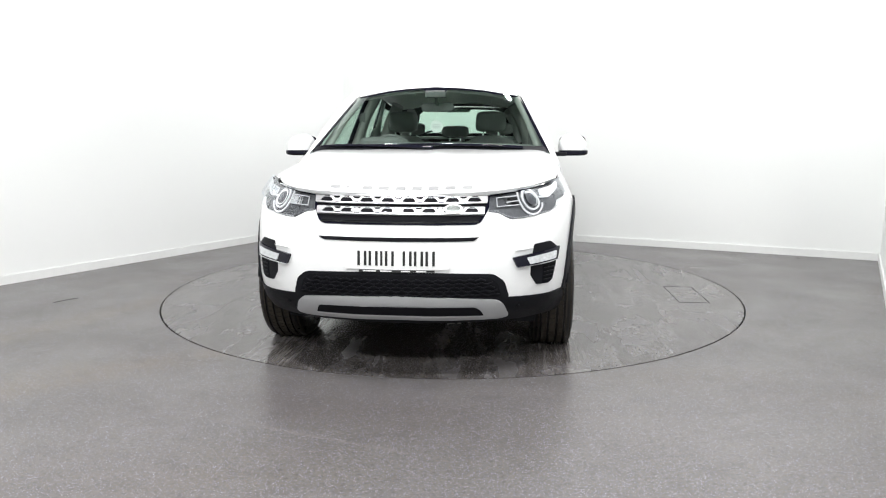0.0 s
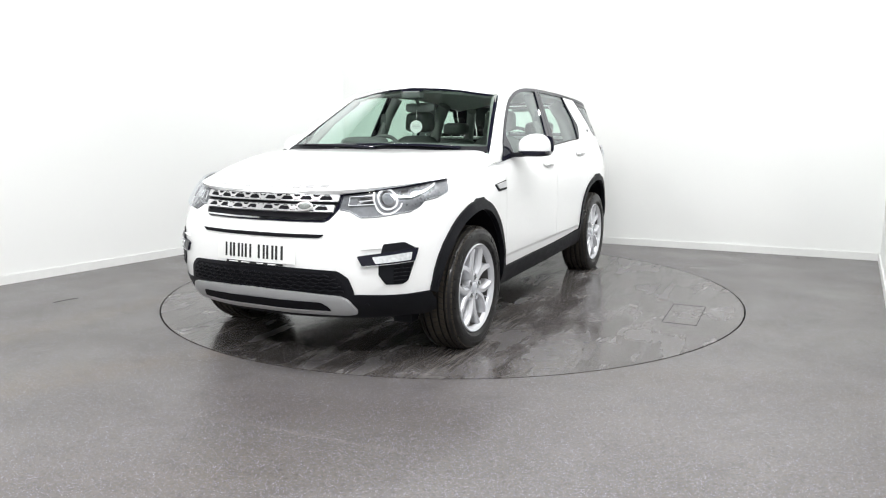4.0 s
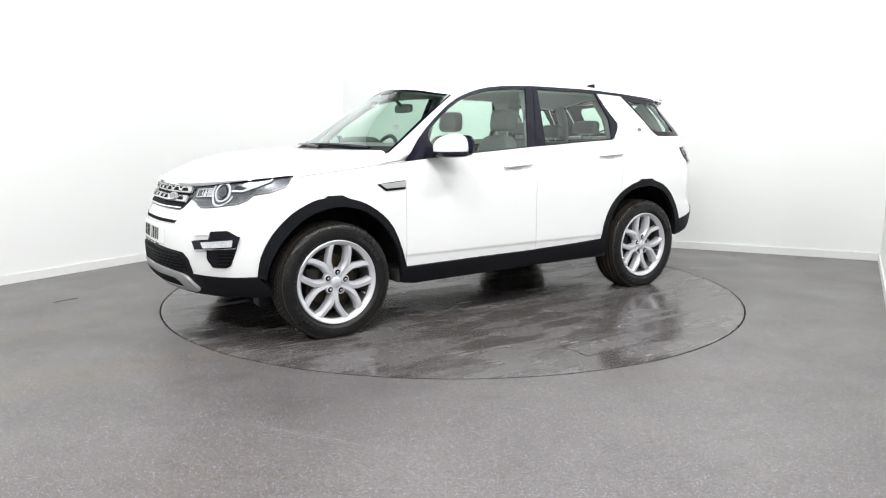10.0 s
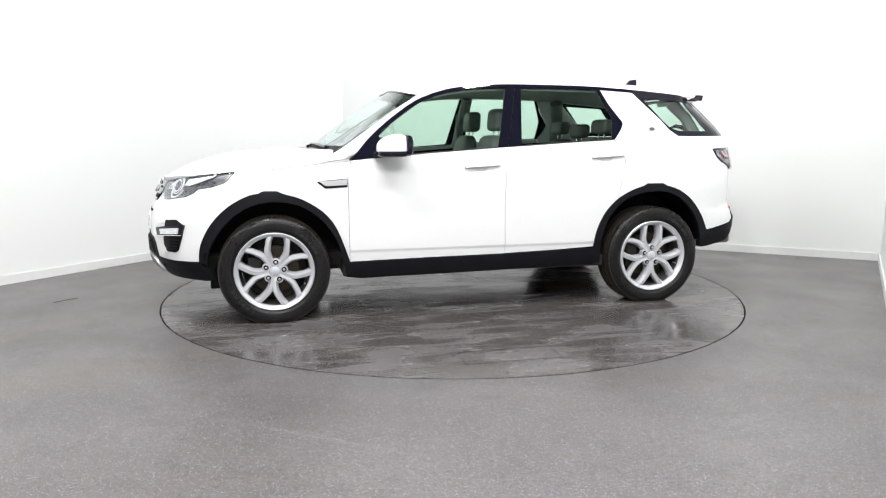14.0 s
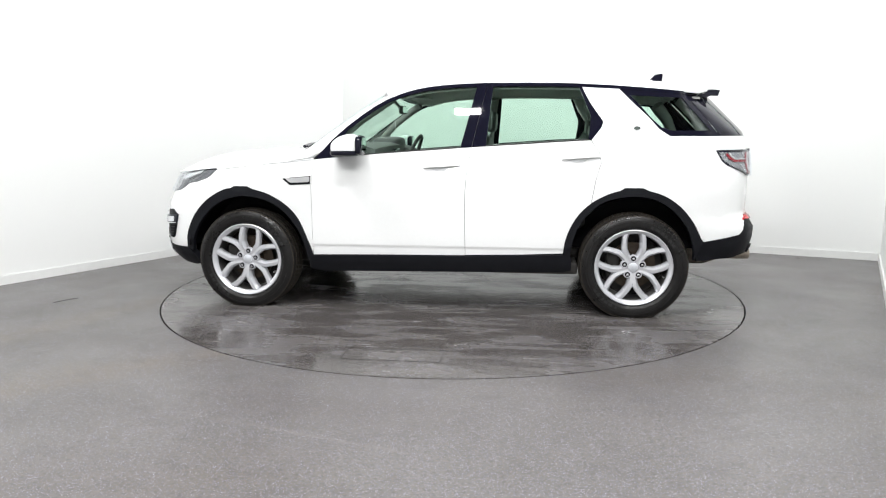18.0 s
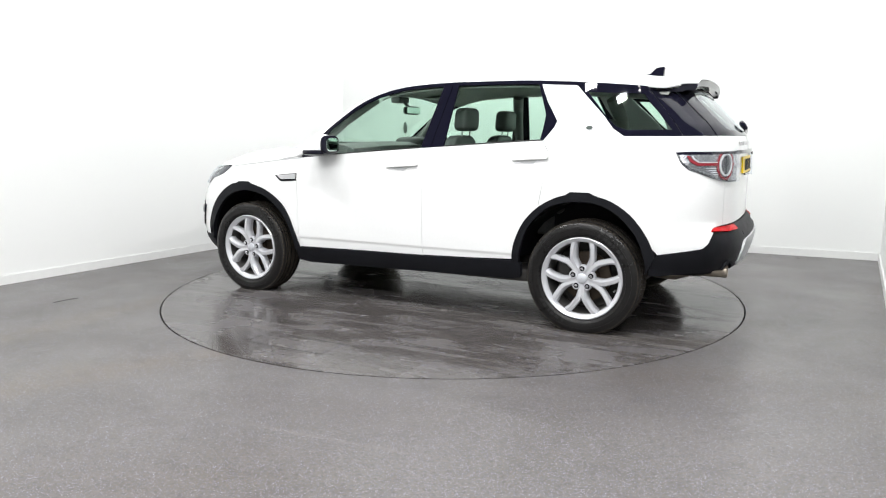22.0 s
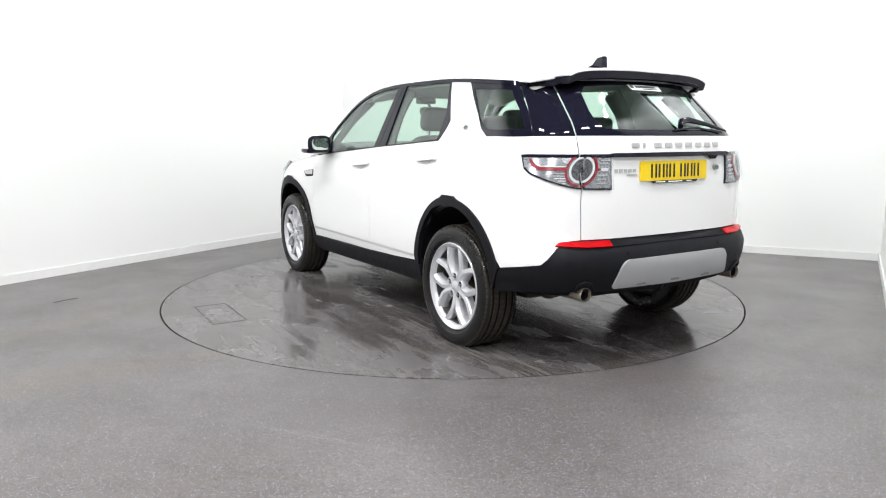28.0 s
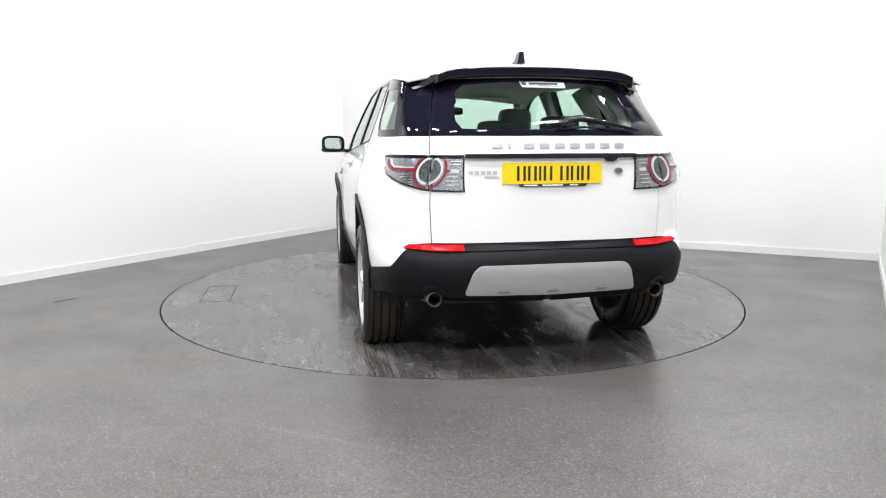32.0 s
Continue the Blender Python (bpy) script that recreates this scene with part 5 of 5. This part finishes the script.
for k in (1, -1):
    bm = bmesh.new()
    q = [(-1.765, .622, 1.492), (-1.82, .604, 1.508), (-1.88, .574, 1.528), (-1.945, .536, 1.545), (-1.948, .534, 1.522), (-1.86, .580, 1.490)]
    lo = [bm.verts.new((x, y * k, z)) for x, y, z in q]
    hi = [bm.verts.new((x, (y - .03) * k, z)) for x, y, z in q]
    bm.faces.new(lo)
    bm.faces.new(hi[::-1])
    for i in range(6):
        bm.faces.new((lo[i], hi[i], hi[(i + 1) % 6], lo[(i + 1) % 6]))
    part("spoiler_end", bm, M["gloss_black"], spo)
# shark fin aerial
bm = bmesh.new()
_prof = [(-1.50, 1.640), (-1.555, 1.652), (-1.595, 1.690), (-1.645, 1.697), (-1.652, 1.690), (-1.645, 1.632), (-1.50, 1.634)]
lo = [bm.verts.new((x, .012 + .012 * max(0, (1.66 - z)) / .03, z)) for x, z in _prof]
hi = [bm.verts.new((x, -.012 - .012 * max(0, (1.66 - z)) / .03, z)) for x, z in _prof]
bm.faces.new(lo)
bm.faces.new(hi[::-1])
for i in range(len(_prof)):
    j = (i + 1) % len(_prof)
    bm.faces.new((lo[i], hi[i], hi[j], lo[j]))
part("roof_aerial", bm, M["gloss_black"], car, "dark shark fin roof aerial")


# rear wiper and windscreen wipers
def skin_rod(pts, r, name, parent, off, f=None, label=""):
    q = [f(*p) + normal_of(f, *p) * off for p in pts]
    return shade(part(name, tube_bm(q, r, 8), M["gloss_black"], parent, label), 50)


rw = skin_rod([(sr(-.06, 1.262), 1.262), (sr(-.09, 1.285), 1.285), (sr(-.16, 1.298), 1.298), (sr(-.30, 1.275), 1.275), (sr(-.47, 1.243), 1.243)], [.016, .020, .018, .012, .006], "rear_wiper", tailgate, .024, body, "black rear wiper")
skin_rod([(sr(-.02, 1.252), 1.252), (sr(-.20, 1.265), 1.265), (sr(-.44, 1.240), 1.240)], .006, "wiper_blade", rw, .012, body)
panel("sticker", rear_pts([(.10, 1.511), (-.148, 1.511), (-.148, 1.476), (.09, 1.479)]), body, M["paper"], tailgate, off=.002, thick=.0012, grid=.2, label="white sticker with grey marks on the rear window")
for a, b, z0, z1 in ((.05, -.11, 1.492, 1.503), (.09, .065, 1.488, 1.506), (.0, -.12, 1.483, 1.488)):
    panel("sticker_mark", rear_pts([(a, z1), (b, z1), (b, z0), (a, z0)]), body, M["lamp_grey"], tailgate, off=.0035, thick=.001, grid=.3)
for pts in ([(.62, 1.135), (.40, 1.150), (.05, 1.158), (-.30, 1.155)], [(.05, 1.135), (-.25, 1.150), (-.60, 1.150), (-.72, 1.145)]):
    ww = skin_rod(pts, [.012, .010, .008, .005], "windscreen_wiper", car, .022, screen, "black windscreen wiper")
    skin_rod([(p[0] * .98, p[1] + .010) for p in pts], .006, "wiper_blade", ww, .010, screen)
# cowl at the foot of the windscreen
def cowl_f(v, w):
    """From the bonnet's rear edge (w = 0) to the foot of the windscreen (w = 1)."""
    p = bonnet(-.03, v) - Vector((0, 0, .014))
    q = screen(v * .775, 1.146)
    return p + (q - p) * w


panel("cowl", [(-.96, 0), (-.5, 0), (0, 0), (.5, 0), (.96, 0), (.96, 1), (.5, 1), (0, 1), (-.5, 1), (-.96, 1)], cowl_f, M["cowl"], car, thick=.01, grid=.12, label="grey plastic cowl under the windscreen", flip=1)
# ---------------------------------------------------------------- wheels
HUB_Z = .344


def settle(bm):
    """Flattens the tyre where the car's weight presses it on the ground, with a slight bulge beside it."""
    for v in bm.verts:
        d = -HUB_Z - v.co.z
        if v.co.z < -.27 and abs(v.co.x) < .17:
            k = (v.co.z + .27) / (-.364 + .27)
            v.co.y += math.copysign(.006 * math.sin(math.pi * min(k, 1)) * (1 - abs(v.co.x) / .17), v.co.y)
        if d > -.001:
            v.co.z = -HUB_Z + .001
    return bm


def make_tyre():
    R = .364
    pr = [(.232, -.095), (.246, -.104), (.262, -.108), (.30, -.118), (.330, -.116), (.349, -.107), (.359, -.096)]
    tread = []
    for g in (-.066, -.024, .024, .066):
        tread += [(R, g - .0065), (R - .008, g - .005), (R - .008, g + .005), (R, g + .0065)]
    pr += [(R - .001, -.088)] + tread + [(R - .001, .088), (.359, .096), (.349, .107), (.330, .116), (.318, .118), (.317, .1155), (.300, .118), (.283, .1155), (.282, .1135), (.272, .108), (.264, .100), (.250, .080), (.240, .06)]
    return settle(lathe_bm(pr, 96))


def tread_bm():
    """Raised cross ribs between the grooves and on the shoulders."""
    bm = bmesh.new()
    n = 72
    for i in range(n):
        a = 2 * math.pi * i / n
        for y0, y1, sk in ((-.106, -.074, .02), (.074, .106, -.02), (-.059, -.031, .03), (.031, .059, -.03), (-.017, .017, .012)):
            w = .0118
            q = []
            for r in (.3615, .3662):
                for y, da in ((y0, 0), (y1, sk)):
                    rr = r - (.012 if abs(y) > .1 else 0)
                    for d in (-w / .36, w / .36):
                        q.append(bm.verts.new((rr * math.cos(a + d + da), y, rr * math.sin(a + d + da))))
            for f in ((4, 5, 7, 6), (0, 1, 5, 4), (2, 3, 7, 6), (0, 2, 6, 4), (1, 3, 7, 5)):
                bm.faces.new([q[k] for k in f])
    return settle(bm)


def rim_bm():
    return lathe_bm([(.261, .094), (.262, .104), (.256, .109), (.246, .104), (.236, .094), (.232, .089), (.229, .078)], 80)


def barrel_bm():
    """The inside of the rim, behind the spokes."""
    return lathe_bm([(.229, .078), (.226, .05), (.221, .0), (.219, -.06), (.236, -.098)], 64)


def spoke_bm(psi):
    """One Y-shaped spoke: two faceted arms that leave the hub together and part towards the rim."""
    bm = bmesh.new()
    for e in (-1, 1):
        path = [(.030, 5, .019, .080), (.068, 10, .0185, .085), (.100, 8.8, .0195, .089), (.130, 9.4, .0205, .092), (.148, 11.6, .0205, .093), (.200, 18.6, .0195, .095), (.226, 22.0, .0205, .0945), (.249, 25.2, .024, .092)]
        rings = []
        P = [Vector((r * math.cos(psi + radians(e * d)), 0, r * math.sin(psi + radians(e * d)))) for r, d, w, h in path]
        for i, (r, d, w, h) in enumerate(path):
            t = (P[min(i + 1, len(P) - 1)] - P[max(i - 1, 0)]).normalized()
            n = Vector((-t.z, 0, t.x)) * e
            c = P[i]
            w *= 1.13
            y = lambda q: Vector((0, h + q, 0))
            ring = [c - n * w * .96 + y(-.045), c - n * w * .94 + y(-.012), c - n * w * .72 + y(-.001), c + n * w * .22 + y(.002), c + n * w * .74 + y(-.016), c + n * w * .92 + y(-.030), c + n * w * .94 + y(-.060)]
            rings.append([bm.verts.new(q) for q in ring])
        for a, b in zip(rings, rings[1:]):
            for j in range(6):
                bm.faces.new((a[j], a[j + 1], b[j + 1], b[j]))
            bm.faces.new((a[6], a[0], b[0], b[6]))
        bm.faces.new(rings[-1])
    bmesh.ops.recalc_face_normals(bm, faces=bm.faces)
    return bm


def wheel(parent, x, y, z, side, phi):
    """side: 1 on the left, -1 on the right; phi: the angle of an opening between spokes."""
    rim = shade(part("wheel", rim_bm(), M["alloy"], parent, "silver five-spoke alloy wheel with a black tyre"), 40)
    if side < 0:
        rim.matrix_basis = pose(x, -y, z, 0, 0, 180)
    else:
        rim.matrix_basis = pose(x, y, z)
    shade(part("rim_barrel", barrel_bm(), M["barrel"], rim, "inside of the rim in a darker alloy for the shade behind the spokes"), 40)
    shade(part("dust_shield", lathe_bm([(.001, -.055), (.205, -.05), (.214, -.03)], 40), M["under"], rim), 40)
    ty = shade(part("tyre", make_tyre(), M["tyre"], rim, "black road tyre with grooved tread"), 30)
    tagged(part("tread", tread_bm(), M["tread"], rim), kind="stuff")
    for a0, a1 in ((20, 62), (200, 242)):
        n = 6
        for i in range(n):
            a = a0 + (a1 - a0) * i / n
            w = (a1 - a0) / n * (.75 if i % 3 else .45)
            bm = lathe_bm([(.288, .1145), (.288, .1185), (.307, .1185), (.307, .1145)], 4, "y", start=radians(phi + a), end=radians(phi + a + w))
            part("sidewall_mark", bm, M["side_mark"], ty)
    for i in range(5):
        psi = radians(phi + 36 + 72 * i)
        sp = shade(part("spoke", spoke_bm(psi), M["alloy"], rim), 14)
    shade(part("hub", lathe_bm([(.001, .082), (.036, .082), (.060, .080), (.070, .074), (.078, .060), (.080, .04)], 40), M["alloy"], rim), 40)
    shade(part("centre_cap", lathe_bm([(.001, .0925), (.026, .0915), (.031, .088), (.033, .080)], 28), M["cap"], rim, "pale silver wheel centre cap"), 40)
    for i in range(5):
        a = radians(phi + 72 * i)
        mv = (.061 * math.cos(a), 0, .061 * math.sin(a))
        bm = lathe_bm([(.0165, .083), (.0175, .0885), (.0225, .0885), (.026, .080), (.027, .06)], 24)
        bmesh.ops.translate(bm, verts=bm.verts, vec=mv)
        shade(part("nut_boss", bm, M["alloy"], rim), 30)
        bm = lathe_bm([(.001, .0832), (.017, .0834)], 20)
        bmesh.ops.translate(bm, verts=bm.verts, vec=mv)
        part("nut_seat", bm, M["dark"], rim)
        bm = lathe_bm([(.001, .0945), (.008, .0940), (.0098, .0915), (.0102, .082)], 6)
        bmesh.ops.translate(bm, verts=bm.verts, vec=mv)
        part("wheel_nut", bm, M["chrome"], rim)
    bm = lathe_bm([(.005, .04), (.005, .082), (.001, .086)], 8)
    va = radians(phi + 36 + 72)
    bmesh.ops.translate(bm, verts=bm.verts, vec=(.214 * math.cos(va), 0, .214 * math.sin(va)))
    part("valve", bm, M["silver"], rim)
    return rim


def brake(parent, x, y, z, side):
    bm = lathe_bm([(.03, .035), (.085, .035), (.088, .012), (.160, .010), (.160, -.012), (.03, -.012)], 48)
    d = shade(part("brake_disc", bm, M["disc"], parent, "rusty steel brake disc"))
    d.matrix_basis = pose(x, y * side, z, 0, 0, 0 if side > 0 else 180)
    c = box_bm(.085, .175, -.03, .04, -.09, .09, .02)
    part("brake_caliper", c, M["under"], d)


for _x, _phi in ((1.371, 98), (-1.371, 90)):
    for _s in (1, -1):
        wheel(car, _x, .800, HUB_Z, _s, _phi if _s > 0 else _phi + 20)
        brake(car, _x, .784, HUB_Z, _s)
        # wheel housing
        bm = lathe_bm([(.445, -.26), (.452, .0), (.452, .085)], 36, "y", start=radians(9), end=radians(171))
        lo = lathe_bm([(.02, -.26), (.445, -.26)], 36, "y", bm, start=radians(9), end=radians(171))
        lin = shade(part("arch_liner", bm, M["dark"], car, "black wheel arch liner"))
        lin.matrix_basis = pose(_x, .79 * _s, .365, 0, 0, 0 if _s > 0 else 180)

# ---------------------------------------------------------------- underbody
bm = box_bm(-1.70, 1.92, -.60, .60, .285, .42, .04)
part("underbody", bm, M["under"], car, "dark dirty underbody")
bm = box_bm(-1.0, .92, -.845, .845, .275, .36, .02)
part("rear_valance", box_bm(-2.04, -1.66, -.52, .52, .345, .46, .03), M["under"], car)
part("floor_pan", bm, M["under"], car)
shade(part("rear_silencer", superblob(-1.66, -.05, .37, .15, .36, .065, .6), M["steel"], car, "stained steel silencer"), 50)
for _s in (1, -1):
    part("suspension_arm", tube_bm([(-1.37, .70 * _s, .33), (-1.30, .35 * _s, .27), (-1.2, .1 * _s, .27)], .03, 8), M["under"], car)
    bm = box_bm(1.72, 1.80, .64 * _s - .06, .64 * _s + .06, .205, .31, .012)
    part("air_flap", bm, M["black"], car)
# ---------------------------------------------------------------- cabin
def headliner_f(u, v):
    p = roof(u, v)
    return Vector((p.x, p.y * .955, p.z - .035))


panel("headliner", [(-1.80, -1), (.40, -1), (.40, 0), (.40, 1), (-1.80, 1)], headliner_f, M["headliner"], car, grid=.14, thick=.01, label="light grey fabric headliner")


def cushion(x0, x1, y0, y1, z0, z1, lean=0.0, e=.42, taper=0.0):
    """A soft block; lean: how far its top stands behind its foot; taper: how much narrower its top is."""
    cx, cy, cz = (x0 + x1) / 2, (y0 + y1) / 2, (z0 + z1) / 2
    bm = superblob(cx, cy, cz, (x1 - x0) / 2, (y1 - y0) / 2, (z1 - z0) / 2, e, 24, 14)
    for v in bm.verts:
        t = (v.co.z - z0) / (z1 - z0)
        v.co.x -= lean * t
        v.co.y = cy + (v.co.y - cy) * (1 - taper * t)
    return bm


def front_seat(y):
    s = shade(part("front_seat", cushion(-.22, .32, y - .26, y + .26, .52, .74), M["leather"], car, "black leather front seat"), 60)
    shade(part("backrest", cushion(-.24, -.10, y - .255, y + .255, .62, 1.235, .10, .5, .16), M["leather"], s), 60)
    for e in (-1, 1):
        shade(part("bolster", cushion(-.20, -.03, y + e * .22 - .05, y + e * .22 + .05, .66, 1.10, .08, .6), M["leather"], s), 60)
        shade(part("headrest_post", tube_bm([(-.300, y + e * .065, 1.20), (-.312, y + e * .062, 1.30)], .007, 8), M["chrome"], s), 60)
    shade(part("headrest", cushion(-.365, -.255, y - .132, y + .132, 1.262, 1.432, .01, .45, .08), M["leather"], s, "black leather headrest"), 60)
    return s


front_seat(.37)
front_seat(-.37)


def rear_bench():
    s = shade(part("rear_bench", cushion(-1.08, -.60, -.66, .66, .55, .76, 0, .35), M["leather"], car, "black leather rear bench"), 60)
    for y in (-.42, 0.0, .42):
        shade(part("backrest", cushion(-1.14, -1.0, y - .215, y + .215, .70, 1.205 - (.02 if y == 0 else 0), .10, .45), M["leather"], s), 60)
        top = 1.355 if y else 1.325
        shade(part("headrest", cushion(-1.20, -1.10, y - .13, y + .13, top - .115, top, .01, .5), M["leather"], s, "black leather headrest"), 60)
        for e in (-1, 1):
            shade(part("headrest_post", tube_bm([(-1.15, y + e * .05, 1.16), (-1.155, y + e * .05, 1.26)], .006, 8), M["chrome"], s), 60)
    return s


rear_bench()
part("luggage_cover", box_bm(-1.98, -1.22, -.62, .62, 1.09, 1.105, .004), M["dash"], car, "dark luggage cover")


def dashboard():
    bm = bmesh.new()
    prof = [(1.02, 1.105), (.90, 1.165), (.72, 1.185), (.52, 1.180), (.44, 1.155), (.43, 1.10), (.47, .98), (.55, .70), (1.0, .70)]
    ys = (-.76, -.6, -.2, .2, .6, .76)
    rows = []
    for y in ys:
        k = .10 if abs(y) > .7 else 0.0
        rows.append([bm.verts.new((x - k * (x - .43) * .9, y, z - .02 * (abs(y) / .76) ** 2)) for x, z in prof])
    n = len(prof)
    for a, b in zip(rows, rows[1:]):
        for j in range(n):
            bm.faces.new((a[j], a[(j + 1) % n], b[(j + 1) % n], b[j]))
    bm.faces.new(rows[0])
    bm.faces.new(rows[-1][::-1])
    d = shade(part("dashboard", bm, M["dash"], car, "dark grey soft dashboard"), 40)
    shade(part("instrument_hood", cushion(.44, .70, -.54, -.20, 1.12, 1.225, 0, .6), M["dash"], d), 60)
    shade(part("centre_screen", box_bm(.425, .440, -.12, .12, 1.01, 1.13, .006), M["gloss_black"], d))
    shade(part("centre_console", box_bm(-.25, .52, -.11, .11, .50, .86, .03), M["dash"], d))
    return d


dashboard()
# steering wheel, right-hand drive
bm = bmesh.new()
_rot = Matrix.Translation((.365, -.37, 1.065)) @ Matrix.Rotation(radians(-25), 4, "Y")
_n, _k = 40, 10
_rings = []
for i in range(_n):
    a = 2 * math.pi * i / _n
    c = Vector((0, .182 * math.cos(a), .182 * math.sin(a)))
    d = c.normalized()
    _rings.append([bm.verts.new(_rot @ (c + .0155 * (math.cos(2 * math.pi * j / _k) * d + math.sin(2 * math.pi * j / _k) * Vector((1, 0, 0))))) for j in range(_k)])
for i in range(_n):
    a, b = _rings[i], _rings[(i + 1) % _n]
    for j in range(_k):
        bm.faces.new((a[j], a[(j + 1) % _k], b[(j + 1) % _k], b[j]))
steer = shade(part("steering_wheel", bm, M["leather"], car, "black leather steering wheel"), 60)
bm = superblob(0, 0, 0, .03, .075, .065, .6)
bm.transform(_rot)
shade(part("airbag_boss", bm, M["dash"], steer), 60)
for _a, _b in (((0, .06, .01), (0, .175, .03)), ((0, -.06, .01), (0, -.175, .03)), ((0, 0, -.05), (0, 0, -.175))):
    part("wheel_arm", tube_bm([_rot @ Vector(_a), _rot @ Vector(_b)], .014, 8), M["silver"], steer)
part("steering_column", tube_bm([_rot @ Vector((0, 0, 0)), _rot @ Vector((.25, 0, -.02))], .04, 12), M["dash"], steer)
# mirror, sensor box and hanging tag behind the windscreen
im = shade(part("interior_mirror", superblob(.375, 0, 1.437, .018, .122, .034, .5), M["dash"], car, "dark interior mirror"), 60)
part("mirror_stalk", tube_bm([(.39, 0, 1.45), (.47, 0, 1.53)], .012, 8), M["dash"], im)
part("sensor_box", box_bm(.44, .53, -.075, .075, 1.50, 1.55, .012), M["dash"], im)
part("mirror_face", box_bm(.352, .3565, -.105, .105, 1.413, 1.461), M["mirror"], im)
tag = part("hanging_tag", lathe_bm([(.001, -.0015), (.046, -.0015), (.046, .0015), (.001, .0015)], 32, "x"), M["paper"], car, "round white tag hanging from the mirror")
tag.matrix_basis = pose(.44, 0.0, 1.297, 0, 0, 12)
part("tag_string", tube_bm([(.0, 0, .046), (-.02, 0, .12)], .0015, 5), M["paper"], tag)
for _tz_, _tw in ((.012, .028), (.002, .030), (-.010, .026)):
    part("tag_mark", box_bm(.0017, .0024, -_tw, _tw, _tz_ - .0025, _tz_ + .0025), M["skid"], tag)
for k in (1, -1):
    fy = (lambda b: b) if k == 1 else flip_y
    # inner pillar trims and belts
    shade(part("inner_pillar", fy(tube_bm([(-.27, .770, 1.12), (-.30, .682, 1.38), (-.33, .600, 1.55)], [.045, .04, .045], 8)), M["pillar_trim"], car, "grey inner door pillar trim"), 60)
    shade(part("inner_pillar", fy(tube_bm([(.80, .745, 1.12), (.56, .665, 1.34), (.33, .585, 1.50)], [.03, .03, .03], 8)), M["pillar_trim"], car, "grey inner windscreen pillar trim"), 60)
    shade(part("inner_pillar", fy(tube_bm([(-1.22, .705, 1.15), (-1.20, .625, 1.38), (-1.16, .55, 1.52)], [.06, .055, .06], 8)), M["pillar_trim"], car, "grey inner rear pillar trim"), 60)
    shade(part("inner_pillar", fy(tube_bm([(-1.88, .62, 1.18), (-1.80, .555, 1.36), (-1.70, .50, 1.48)], [.05, .045, .05], 8)), M["pillar_trim"], car, "grey inner tailgate pillar trim"), 60)
    part("seat_belt", fy(box_bm(-.262, -.258, .68, .73, .60, 1.42)), M["dash"], car, "dark seat belt")
    part("door_card", fy(box_bm(-.21, .82, .80, .815, .40, 1.06, .01)), M["dash"], door_fl if k == 1 else door_fr)
    part("door_card", fy(box_bm(-.86, -.24, .80, .815, .42, 1.10, .01)), M["dash"], door_rl if k == 1 else door_rr)
    shade(part("sun_visor", fy(box_bm(.20, .36, .18, .52, 1.535, 1.55, .008)), M["headliner"], car))


# ---------------------------------------------------------------- movement
def motions():
    """The turntable and the car on it turn together at a steady pace."""
    place = Matrix.Translation((0.0275, -0.0652, 0.0))
    turn = []
    for i in range(33):
        t = float(i)
        turn.append((t, -95.20 - 5.0925 * t - 0.0))
    walk(turntable, [(t, pose(0, 0, 0, 0, 0, a)) for t, a in turn])
    walk(car, [(t, pose(0, 0, 0, 0, 0, a) @ place) for t, a in turn])


motions()
